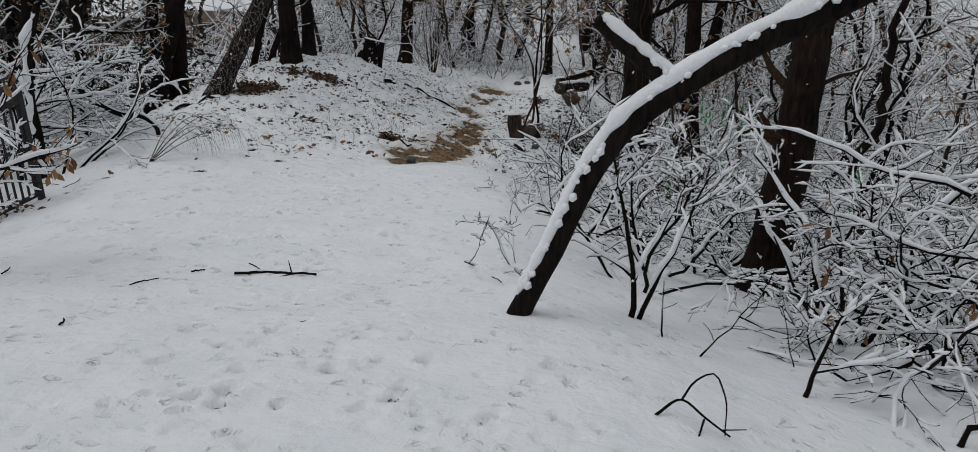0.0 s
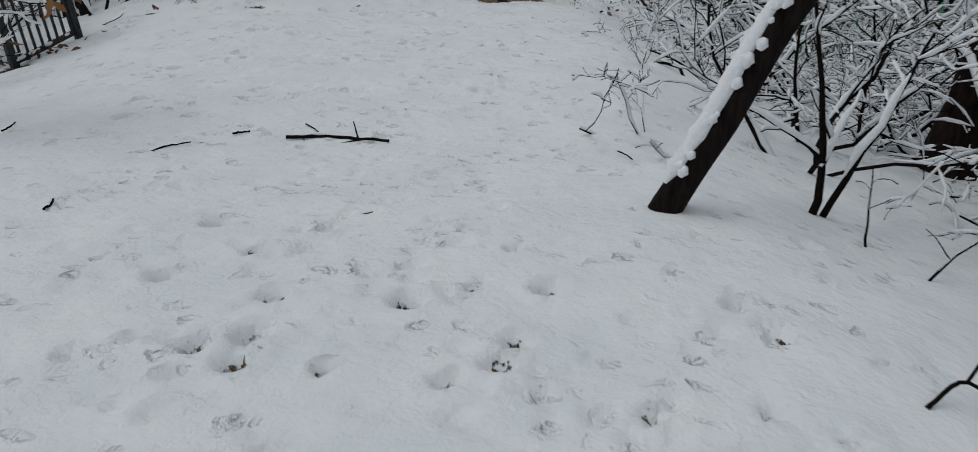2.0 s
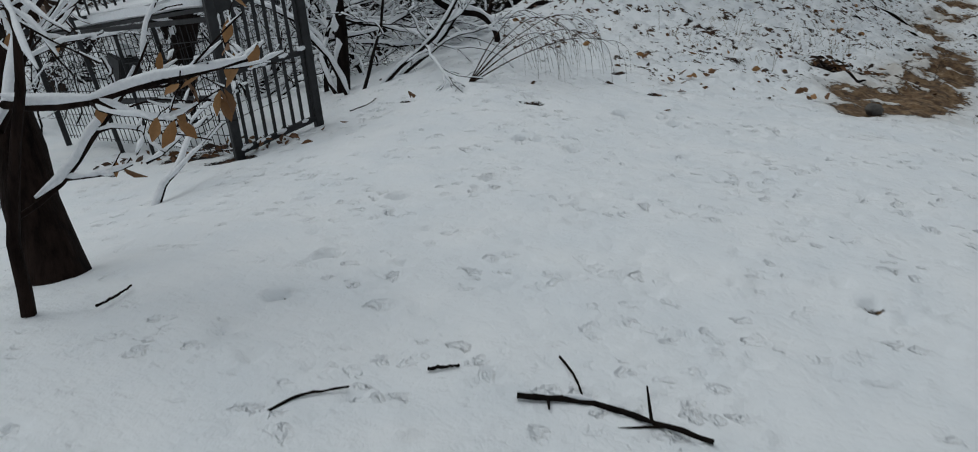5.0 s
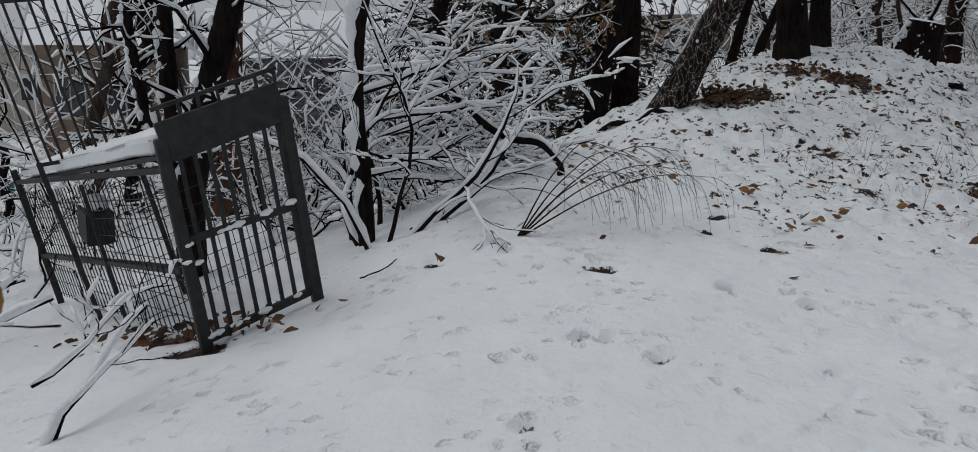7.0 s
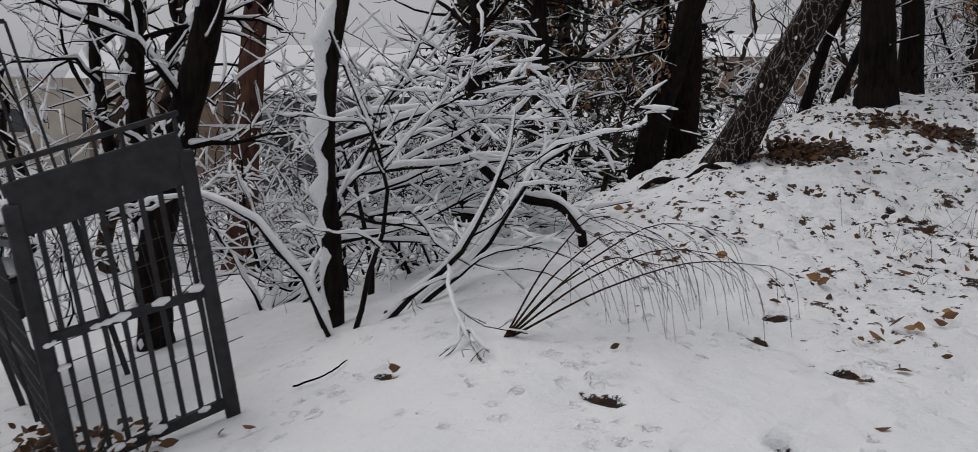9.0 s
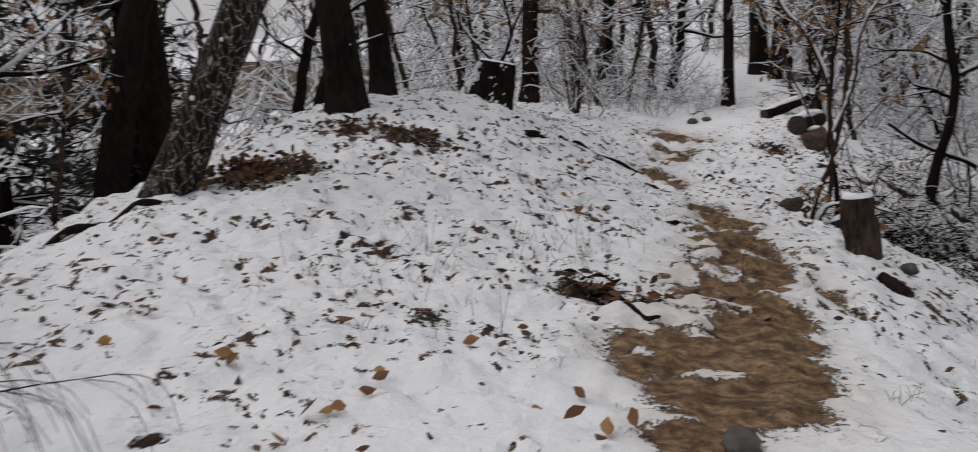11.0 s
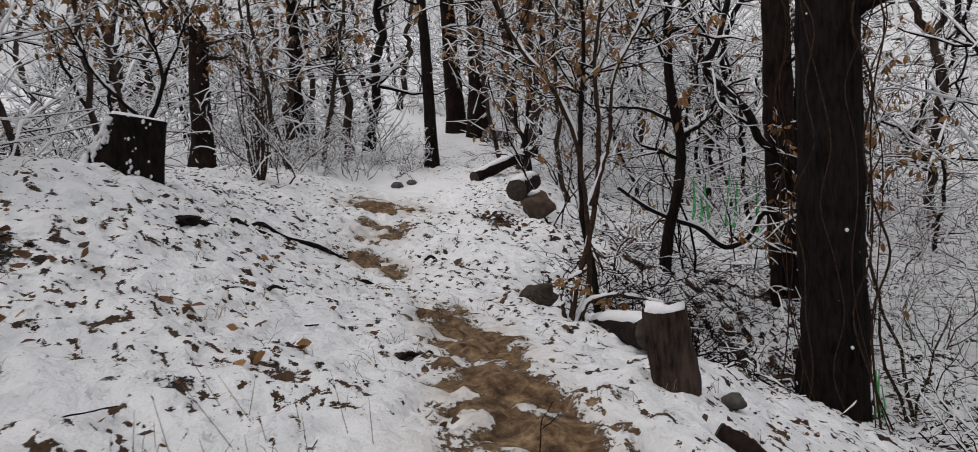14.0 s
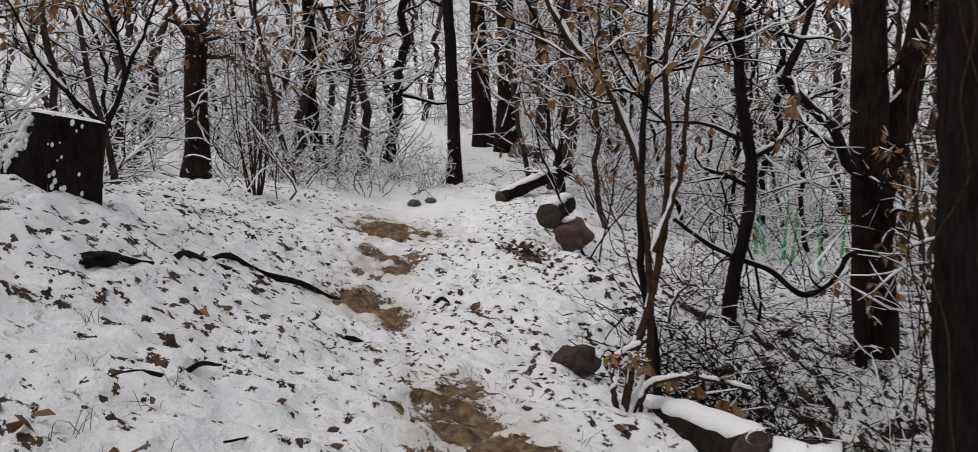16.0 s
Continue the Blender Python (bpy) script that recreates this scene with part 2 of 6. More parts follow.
EVERGREEN = island_material("dark_needles", [(0.012, 0.016, 0.010), (0.03, 0.035, 0.02), (0.05, 0.035, 0.02)])
WALL_PALE = plain_material("pale_render", (0.42, 0.38, 0.33), (0.55, 0.5, 0.44), 1.5, 0.85)
WALL_BRICK = plain_material("brown_wall", (0.16, 0.11, 0.085), (0.3, 0.22, 0.17), 3, 0.85)
TILE_GREY = plain_material("grey_roof_tile", (0.07, 0.07, 0.075), (0.2, 0.2, 0.21), 6, 0.7)
WINDOW_DARK = plain_material("window_glass", (0.02, 0.023, 0.028), (0.04, 0.045, 0.05), 2, 0.12, 0, 0, 0.6)
TEAL = plain_material("teal_sheet", (0.05, 0.14, 0.14), (0.09, 0.22, 0.21), 5, 0.6)
# terrain profile: knots along y, then the two banks and the mound
KY = np.array([-8.0, 0, 4, 6.5, 9, 12, 15, 18, 21, 24, 28, 34, 48])
KZ = np.array([0.03, 0.03, 0.0, -0.08, 0.0, 0.12, 0.13, 0.18, 0.35, 0.55, 0.9, 1.2, 2.6])
KR = np.array([1.6, 1.3, 0.9, 0.5, 0.2, 0.0, 0.5, 0.85, 0.95, 2.3, 3.6, 6.0, 12.0])
KL = np.array([-4.5, -4.3, -4.0, -3.9, -4.2, -5.2, -6.0, -6.5, -6.5, -6.5, -5.5, -5.0, -8.0])
BUMPS = [(1.7, 19.3, 0.9, 0.8, -0.28),
         (0.6, 15.8, 0.6, 0.5, 0.1),
         (-2.7, 27.0, 2.4, 3.8, 0.48),
         (-1.4, 6.4, 1.8, 1.5, -0.11),
         (-0.6, 21.6, 0.9, 1.5, -0.1),
         (-3.6, 20.3, 2.6, 4.2, 1.15),
         (-5.0, 15.5, 2.2, 3.0, 0.55),
         (4.0, 21.0, 1.9, 1.9, -1.25),
         (4.0, 24.0, 1.9, 1.9, -0.69),
         (4.0, 18.5, 1.9, 1.9, -0.47),
         (4.0, 5.0, 1.9, 1.9, 0.7),
         (4.0, 8.0, 1.9, 1.9, 0.43),
         (-0.6, 21.0, 1.9, 1.9, -0.36),
         (1.4, 13.5, 1.9, 1.9, -0.39),
         (4.0, 16.0, 1.9, 1.9, -0.25),
         (-5.2, 18.5, 1.9, 1.9, 0.28),
         (4.0, 13.5, 1.9, 1.9, -0.13),
         (-5.2, 11.0, 1.9, 1.9, 0.15),
         (-0.6, 18.5, 1.9, 1.9, -0.26),
         (4.0, 11.0, 1.9, 1.9, 0.08),
         (-2.8, 18.5, 1.9, 1.9, 0.14),
         (3.4, 21.6, 1.5, 1.5, 1.28), (5.5, 21.8, 1.5, 1.5, 0.72), (4.4, 24.2, 1.5, 1.5, 0.44), (6.8, 24.4, 1.5, 1.5, -0.13),
         (1.2, 26.2, 1.5, 1.5, -0.23), (0.2, 26.2, 1.5, 1.5, -0.04), (-1.0, 25.8, 1.5, 1.5, -0.22), (-2.2, 26.8, 1.5, 1.5, -0.05), (0.8, 29.0, 1.5, 1.5, -0.39),
         (2.2, 31.0, 1.5, 1.5, -0.09), (3.3, 17.8, 1.5, 1.5, 0.19), (1.0, 18.8, 1.5, 1.5, 0.05), (3.2, 19.8, 1.5, 1.5, 0.07), (5.2, 19.6, 1.5, 1.5, 0.15), (1.5, 22.0, 1.5, 1.5, 0.13),
         (0.1, 24.5, 0.9, 0.9, -0.13)]


def soft_knots(y, k):
    out = 0
    for d in (-1.2, -0.6, 0.0, 0.6, 1.2):
        out = out + np.interp(y + d, KY, k)
    return out / 5


def ground_z(x, y):
    """Height of the ground, without the small relief of the snow."""
    x, y = np.asarray(x, float), np.asarray(y, float)
    z = soft_knots(y, KZ)
    d = np.log1p(np.exp(np.clip((x - soft_knots(y, KR)) * 4, -40, 40))) / 4
    z = z - 2.9 * (1 - np.exp(-0.42 * d / 2.9 * 1.2))
    d = np.log1p(np.exp(np.clip((soft_knots(y, KL) - x) * 3, -40, 40))) / 3
    z = z - 2.2 * (1 - np.exp(-0.3 * d / 2.2))
    z = z + 9.0 / (1 + np.exp(-(y - 62) / 7.0)) * (1 / (1 + np.exp(-(x + 12) / 6.0)))  # wooded hill ahead
    z = z + 8.5 / (1 + np.exp(-(x - 21) / 3.2))  # far side of the gully
    for bx, by, sx, sy, h in BUMPS:
        z = z + h * np.exp(-((x - bx) / sx) ** 2 - ((y - by) / sy) ** 2)
    return z


# ---- building tools ----
def lattice(seed, n=64):
    return np.random.RandomState(seed).rand(n, n)


LATTICES = [lattice(s) for s in range(12)]


def field(x, y, size, seed=0, octaves=3):
    """Smooth noise from 0 to 1 over the plan, with features of about that size in metres."""
    total, weight, out = 0.0, 1.0, 0.0
    for k in range(octaves):
        g = LATTICES[(seed + k) % 12]
        u, v = np.asarray(x) / size * 2**k + 17.3 * seed, np.asarray(y) / size * 2**k + 5.7 * k
        i, j = np.floor(u).astype(int), np.floor(v).astype(int)
        a, b = u - i, v - j
        a, b = a * a * (3 - 2 * a), b * b * (3 - 2 * b)
        f = (g[i % 64, j % 64] * (1 - a) + g[(i + 1) % 64, j % 64] * a) * (1 - b) + (g[i % 64, (j + 1) % 64] * (1 - a) + g[(i + 1) % 64, (j + 1) % 64] * a) * b
        out, total, weight = out + f * weight, total + weight, weight * 0.55
    return out / total


def quad_mesh(name, verts, quads, material, smooth=True):
    me = bpy.data.meshes.new(name)
    verts, quads = np.asarray(verts, np.float32), np.asarray(quads, np.int32)
    me.vertices.add(len(verts))
    me.vertices.foreach_set("co", verts.ravel())
    me.loops.add(quads.size)
    me.loops.foreach_set("vertex_index", quads.ravel())
    me.polygons.add(len(quads))
    me.polygons.foreach_set("loop_start", np.arange(0, quads.size, 4, dtype=np.int32))
    me.polygons.foreach_set("use_smooth", np.full(len(quads), smooth))
    me.materials.append(material)
    me.update(calc_edges=True)
    me.validate()
    return me


class Tubes:
    """Many tapered tubes gathered into one mesh."""

    def __init__(self):
        self.verts, self.quads, self.count = [], [], 0

    def add(self, pts, radii, sides=5, flat=1.0, relief=0.0, seed=0):
        pts, radii = np.asarray(pts, float), np.asarray(radii, float)
        n = len(pts)
        tan = np.empty_like(pts)
        tan[1:-1] = pts[2:] - pts[:-2]
        tan[0], tan[-1] = pts[1] - pts[0], pts[-1] - pts[-2]
        tan /= np.linalg.norm(tan, axis=1)[:, None] + 1e-9
        way = pts[-1] - pts[0]
        ref = np.array((0, 0, 1.0)) if abs(way[2]) < 0.8 * np.linalg.norm(way) else np.array((0.0, 1.0, 0.0))
        a = np.cross(tan, ref)
        a /= np.linalg.norm(a, axis=1)[:, None] + 1e-9
        b = np.cross(a, tan)
        ang = np.arange(sides) * (2 * math.pi / sides) + 0.4
        c, s = np.cos(ang), np.sin(ang) * flat
        r = np.repeat(radii[:, None], sides, 1)
        if relief:
            along = np.concatenate([[0], np.cumsum(np.linalg.norm(np.diff(pts, axis=0), axis=1))])
            ridged = np.abs(field(np.cos(ang)[None, :] * 3 + np.sin(ang)[None, :] * 2.1 + 0 * along[:, None] + 9, along[:, None] * 1.2 + np.sin(ang)[None, :] * 2, 0.55, seed) - 0.5)
            r = r * (1 - relief + 4 * relief * ridged)
        ring = pts[:, None, :] + r[:, :, None] * (a[:, None, :] * c[None, :, None] + b[:, None, :] * s[None, :, None])
        self.verts.append(ring.reshape(-1, 3))
        i = np.arange(n - 1)[:, None] * sides
        j = np.arange(sides)[None, :]
        k = (j + 1) % sides
        self.quads.append(np.stack([i + j, i + k, i + sides + k, i + sides + j], -1).reshape(-1, 4) + self.count)
        self.count += n * sides

    def mesh(self, name, material):
        return quad_mesh(name, np.concatenate(self.verts), np.concatenate(self.quads), material)

    def __bool__(self):
        return self.count > 0


class Leaves:
    """Many small bent leaves gathered into one mesh."""

    def __init__(self):
        self.verts, self.quads, self.count = [], [], 0

    def add(self, at, way, size, rng, width=0.4):
        way = np.asarray(way, float)
        way /= np.linalg.norm(way) + 1e-9
        side = np.cross(way, rng.normal(size=3))
        side /= np.linalg.norm(side) + 1e-9
        up = np.cross(side, way)
        curl = rng.uniform(-0.3, 0.5)
        rows = [(0.0, 0.05, 0), (0.3, 0.8, 0.1), (0.62, 1.0, 0.25), (1.0, 0.1, 0.55)]
        v = []
        for l, w, c in rows:
            p = at + way * l * size + up * c * curl * size
            lift = up * 0.12 * size * w
            v += [p - side * w * width * size * 0.5 + lift, p, p + side * w * width * size * 0.5 + lift]
        n = self.count
        for r in range(3):
            for q in range(2):
                o = n + r * 3 + q
                self.quads.append((o, o + 1, o + 4, o + 3))
        self.verts += v
        self.count += 12

    def mesh(self, name, material):
        return quad_mesh(name, np.array(self.verts), np.array(self.quads), material)


def part_mesh(name, me, parent, label=""):
    ob = new(name, me)
    ob.parent = parent
    return tagged(ob, label)


def part(name, bm, material, parent, label="", smooth=False):
    """Links a bmesh as one mesh object under a thing or under a part."""
    me = bpy.data.meshes.new(name)
    bm.to_mesh(me)
    bm.free()
    me.materials.append(material)
    if smooth:
        me.polygons.foreach_set("use_smooth", np.full(len(me.polygons), True))
    ob = new(name, me)
    ob.parent = parent
    return tagged(ob, label)


def thing(name, at, label, category, group="", kind="", rz=0.0):
    ob = new(name)
    ob.matrix_world = pose(at[0], at[1], at[2], 0, 0, rz)
    return tagged(ob, label, category, group, kind)


def gz(x, y):
    return float(ground_z(x, y))


def unit(v):
    v = np.asarray(v, float)
    return v / (np.linalg.norm(v) + 1e-9)


def smooth_line(knots, n):
    """A smooth line of n points through a few knots."""
    k = np.asarray(knots, float)
    t = np.concatenate([[0], np.cumsum(np.linalg.norm(np.diff(k[:, :3], axis=0), axis=1))])
    m = np.gradient(k, t, axis=0)
    u = np.linspace(0, t[-1], n)
    i = np.clip(np.searchsorted(t, u, "right") - 1, 0, len(t) - 2)
    h = (t[i + 1] - t[i])[:, None]
    s = ((u - t[i])[:, None]) / h
    return (2 * s**3 - 3 * s**2 + 1) * k[i] + (s**3 - 2 * s**2 + s) * h * m[i] + (3 * s**2 - 2 * s**3) * k[i + 1] + (s**3 - s**2) * h * m[i + 1]


def lay_snow(snow, pts, radii, thick, rng, sides=4, gaps=0.15):
    """A ridge of snow along the upper side of a branch, broken by gaps and where it is steep."""
    pts, radii = np.asarray(pts, float), np.asarray(radii, float)
    if len(pts) < 3:
        pts = np.array([pts[0], (pts[0] + pts[-1]) / 2, pts[-1]])
        radii = np.array([radii[0], radii.mean(), radii[-1]])
    tan = np.gradient(pts, axis=0)
    tan /= np.linalg.norm(tan, axis=1)[:, None] + 1e-9
    flat = np.sqrt(np.clip(1 - tan[:, 2] ** 2, 0, 1))
    up = np.array((0, 0, 1.0)) - tan * tan[:, 2:3]
    up /= np.linalg.norm(up, axis=1)[:, None] + 1e-6
    depth = thick * np.clip((flat - 0.15) / 0.35, 0, 1) * rng.uniform(0.35, 1.45, len(pts)) * rng.uniform(0.6, 1.2) * np.clip(0.45 + radii / 0.02, 0.5, 1.3)
    half = np.minimum(depth * 0.8, radii * 0.7 + thick * 0.36)
    ok = (depth > thick * 0.25) & (rng.rand(len(pts)) > gaps)
    i = 0
    while i < len(pts):
        if not ok[i]:
            i += 1
            continue
        j = i
        while j + 1 < len(pts) and ok[j + 1]:
            j += 1
        if j > i:
            d = depth[i:j + 1].copy()
            r = half[i:j + 1].copy()
            r[0] *= 0.35
            r[-1] *= 0.35
            snow.add(pts[i:j + 1] + up[i:j + 1] * (radii[i:j + 1] * 0.8 + d * 0.42)[:, None], r, sides, 1.05)
        i = j + 1


def grow(rng, wood, snow, leaves, at, way, length, r0, level, spec):
    """One branch with its side branches. spec: a dict of habits."""
    n = (9, 7, 5, 4)[min(level, 3)]
    pts, way = [np.array(at, float)], unit(way)
    step = length / (n - 1)
    for _ in range(n - 1):
        way = unit(way + rng.normal(size=3) * spec["wander"] + np.array((0, 0, spec["rise"][min(level, 3)])))
        pts.append(pts[-1] + way * step)
    pts = np.array(pts)
    radii = np.linspace(r0, max(r0 * spec["tip"], spec.get("thin", 0.0028)), n)
    wood.add(pts, radii, (7, 5, 4, 3)[min(level, 3)])
    if snow is not None and spec["snow"] > 0:
        lay_snow(snow, pts, radii, spec["snow"] * (1.0 if r0 > 0.012 else 0.75), rng, 5 if level < 2 else 4, spec["gaps"])
    if level < spec["levels"]:
        count = spec["children"][min(level, len(spec["children"]) - 1)]
        count = max(1, int(count * rng.uniform(0.75, 1.25)))
        for u in np.sort(rng.uniform(spec["from"][min(level, 2)], 1.0, count)):
            f = u * (n - 1)
            i = min(int(f), n - 2)
            p = pts[i] + (pts[i + 1] - pts[i]) * (f - i)
            t = unit(pts[i + 1] - pts[i])
            side = unit(np.cross(t, rng.normal(size=3)))
            if spec.get("flatten"):
                side = unit(side * np.array((1, 1, spec["flatten"])))
            ang = rng.uniform(*spec["angle"])
            d = t * math.cos(ang) + side * math.sin(ang)
            grow(rng, wood, snow, leaves, p, d, length * rng.uniform(*spec["ratio"]) * (1.15 - 0.5 * u), radii[i] * rng.uniform(0.4, 0.65), level + 1, spec)
    elif leaves is not None and rng.rand() < spec.get("leafy", 0):
        for _ in range(rng.randint(1, spec.get("leaf_n", 4))):
            p = pts[rng.randint(1, n)]
            leaves.add(p, rng.normal(size=3) * 0.5 + np.array((0, 0, -1.0)), rng.uniform(*spec.get("leaf", (0.06, 0.13))), rng, 0.45)


HABIT = {"wander": 0.16, "rise": (0.03, 0.03, 0.02, 0.02), "tip": 0.3, "snow": 0.014, "gaps": 0.2, "levels": 3, "children": (6, 5, 4),
         "from": (0.25, 0.2, 0.15), "angle": (0.5, 1.1), "ratio": (0.35, 0.6)}


def plant(name, label, category, at, seed, stems, habit, wood_mat=None, leaf_mat=None, group="", names=("crown", "snow_load", "foliage")):
    """A shrub or small tree: stems is a list of (offset, direction, length, radius). Returns the thing."""
    rng = np.random.RandomState(seed)
    spec = dict(HABIT, **habit)
    wood, snow = Tubes(), Tubes()
    leaves = Leaves() if leaf_mat else None
    for off, way, length, r in stems:
        grow(rng, wood, snow, leaves, np.array(off, float), way, length, r, spec.get("start", 0), spec)
    ob = thing(name, at, label, category, group)
    tagged(part_mesh(names[0], wood.mesh(names[0], wood_mat or TWIG), ob), kind="stuff")
    if snow:
        tagged(part_mesh(names[1], snow.mesh(names[1], SNOW), ob, "soft white snow lying on the branches"), kind="stuff")
    if leaves is not None and leaves.count:
        tagged(part_mesh(names[2], leaves.mesh(names[2], leaf_mat), ob, "withered brown leaves hanging on"), kind="stuff")
    return ob


def trunk_line(rng, height, lean, bend, n):
    """Centre line of a trunk from its base, leaning (dx, dy per metre) with slight bends."""
    z = np.linspace(-0.35, height, n)
    wob = np.cumsum(rng.normal(size=(n, 2)) * bend, axis=0)
    wob -= wob[np.argmin(abs(z))]
    return np.column_stack([z * lean[0] + wob[:, 0], z * lean[1] + wob[:, 1], z])


def tree(name, label, at, seed, height, r, lean=(0, 0), bend=0.01, bark=None, limbs=10, first=0.35, limb_len=2.2, habit=None, flare=1.5, leaf_mat=None,
         group="", sides=14, relief=0.08, top=0.35, spots=0, rise=0.35):
    rng = np.random.RandomState(seed)
    spec = dict(HABIT, **(habit or {}))
    n = max(16, int(height * 5))
    line = trunk_line(rng, height, lean, bend, n)
    u = np.clip(line[:, 2] / height, 0, 1)
    rad = r * (1 - (1 - top) * u) * (1 + (flare - 1) * np.exp(-np.clip(line[:, 2], 0, 9) / (r * 1.6)))
    body = Tubes()
    body.add(line, rad, sides, 1.0, relief, seed)
    ob = thing(name, at, label, "tree", group)
    part_mesh("trunk", body.mesh("trunk", bark or BARK), ob)
    wood, snow = Tubes(), Tubes()
    leaves = Leaves() if leaf_mat else None
    for _ in range(limbs):
        f = rng.uniform(first, 0.98) * (n - 1)
        i = int(f)
        a = rng.uniform(0, 2 * math.pi)
        d = (math.cos(a), math.sin(a), rng.uniform(rise - 0.35, rise + 0.5))
        grow(rng, wood, snow, leaves, line[i], d, limb_len * rng.uniform(0.6, 1.2) * (1.2 - 0.5 * f / n), rad[i] * rng.uniform(0.2, 0.42), 1, spec)
    for _ in range(spots):
        i = rng.randint(2, n - 2)
        a = rng.uniform(0, 2 * math.pi)
        p = line[i] + rad[i] * 0.98 * np.array((math.cos(a), math.sin(a), 0))
        s = rng.uniform(0.15, 1.0) ** 2 * 0.024
        snow.add(np.array([p - (0, 0, s), p, p + (0, 0, s * 0.8)]), np.array((s * 0.5, s, s * 0.3)), 5)
    if wood:
        tagged(part_mesh("crown", wood.mesh("crown", TWIG if bark is not BARK_WARM else TWIG_BROWN), ob), kind="stuff")
    if snow:
        tagged(part_mesh("snow_load", snow.mesh("snow_load", SNOW), ob, "snow lying along the limbs"), kind="stuff")
    if leaves is not None and leaves.count:
        tagged(part_mesh("foliage", leaves.mesh("foliage", leaf_mat), ob, "withered brown leaves hanging on"), kind="stuff")
    return ob


def box_bm(bm, size, m):
    """Adds a slightly bevelled box of that size at the pose m."""
    r = bmesh.ops.create_cube(bm, size=1.0, matrix=m @ Matrix.Diagonal((*size, 1)))
    return r


def rods(list_of_lines, radius, sides=6):
    t = Tubes()
    for a, b in list_of_lines:
        t.add(np.array([a, b]), np.array([radius, radius]), sides)
    return t


# ---- the ground: one sheet to the horizon ----
PATH_PATCHES = [  # bare trodden soil along the path: x, y, half width, half length, strength
    (-1.05, 13.2, 0.62, 0.95, 1.0), (-0.75, 14.3, 0.5, 1.1, 1.0), (-0.5, 15.6, 0.42, 0.9, 1.0), (-0.3, 17.3, 0.38, 1.0, 0.95),
    (-0.25, 18.5, 0.3, 0.5, 0.6), (-0.55, 21.1, 0.42, 0.7, 0.85), (-0.3, 22.6, 0.45, 0.6, 0.7), (0.2, 25.4, 0.75, 1.5, 1.0), (-1.3, 12.2, 0.3, 0.4, 0.75),
    (0.05, 15.0, 0.16, 0.3, 0.6), (6.2, 46.0, 2.0, 1.6, 0.9)]
LITTER_PATCHES = [(-4.55, 15.5, 0.45, 0.4, 1.0), (-4.2, 15.75, 0.5, 0.25, 0.8), (-3.5, 17.0, 0.55, 0.35, 0.75), (-4.2, 17.0, 0.5, 0.3, 0.65), (-2.6, 13.4, 0.3, 0.25, 0.55),
                  (-3.1, 14.3, 0.35, 0.3, 0.55), (-1.75, 14.2, 0.3, 0.22, 0.7), (-2.2, 18.0, 0.25, 0.3, 0.55), (-1.6, 20.2, 0.3, 0.7, 0.5), (-2.2, 22.5, 0.8, 0.7, 0.5),
                  (1.35, 22.6, 0.22, 0.8, 0.8), (-3.4, 11.4, 0.12, 0.05, 1.0), (-2.97, 11.3, 0.16, 0.05, 1.0), (-3.74, 10.3, 0.12, 0.05, 1.0), (-3.46, 11.75, 0.1, 0.05, 1.0), (-4.8, 10.05, 0.08, 0.05, 1.0), (-2.96, 10.4, 0.08, 0.06, 0.9), (-1.55, 14.05, 0.28, 0.06, 1.0), (-1.65, 14.3, 0.22, 0.05, 1.0), (-0.9, 16.65, 0.14, 0.06, 0.9), (-2.1, 15.7, 0.16, 0.12, 0.8), (-5.75, 8.92, 0.35, 0.12, 1.0), (-6.5, 9.2, 0.5, 0.16, 1.0)]


def stretch_axis(lo, hi, step, far):
    inner = list(np.arange(lo, hi + step / 2, step))
    d, out, a = step, [], hi
    while a < far:
        d *= 1.22
        a += d
        out.append(a)
    d, left, a = step, [], lo
    while a > -far:
        d *= 1.22
        a -= d
        left.append(a)
    return np.array(left[::-1] + inner + out)


def patch_sum(x, y, patches):
    out = np.zeros_like(x)
    for px, py, sx, sy, h in patches:
        out = np.maximum(out, h * np.exp(-(((x - px) / sx) ** 2 + ((y - py) / sy) ** 2) ** 1.5 * 0.8))
    return out


def rough_area(x, y):
    """Where the snow is thin over leaves and tufts: the mound and its foot, and the wooded bank."""
    a = 1 / (1 + np.exp(-(y - 12.2 - 0.35 * (x + 2)) * 1.6)) * np.maximum(1 / (1 + np.exp(-(x + 5.4) * 3)), 1 / (1 + np.exp(-(y - 13.6) * 2))) * np.exp(-np.clip((y - 30) / 8, 0, 9) ** 2)
    b = 1 / (1 + np.exp(-(x - soft_knots(y, KR) - 0.7) * 4)) / (1 + np.exp(-(y - 10) * 1.5))
    c = 1 - 0.9 * np.exp(-((x - 1.2) / 1.3) ** 2 - ((y - 29.2) / 2.4) ** 2)  # untrodden snow where the path bends
    return np.clip(np.maximum(a, b * 1.35) * c, 0, 1.35)


PRINTS_RNG = np.random.RandomState(41)
PRINTS = []
for _ in range(1000):
    py = PRINTS_RNG.uniform(0.8, 12.5)
    px = np.interp(py, [0, 5, 8, 12], [-0.4, -1.5, -2.4, -1.6]) + PRINTS_RNG.normal() * 1.2
    PRINTS.append((px, py, PRINTS_RNG.uniform(0.02, 0.042), PRINTS_RNG.uniform(0.006, 0.024)))
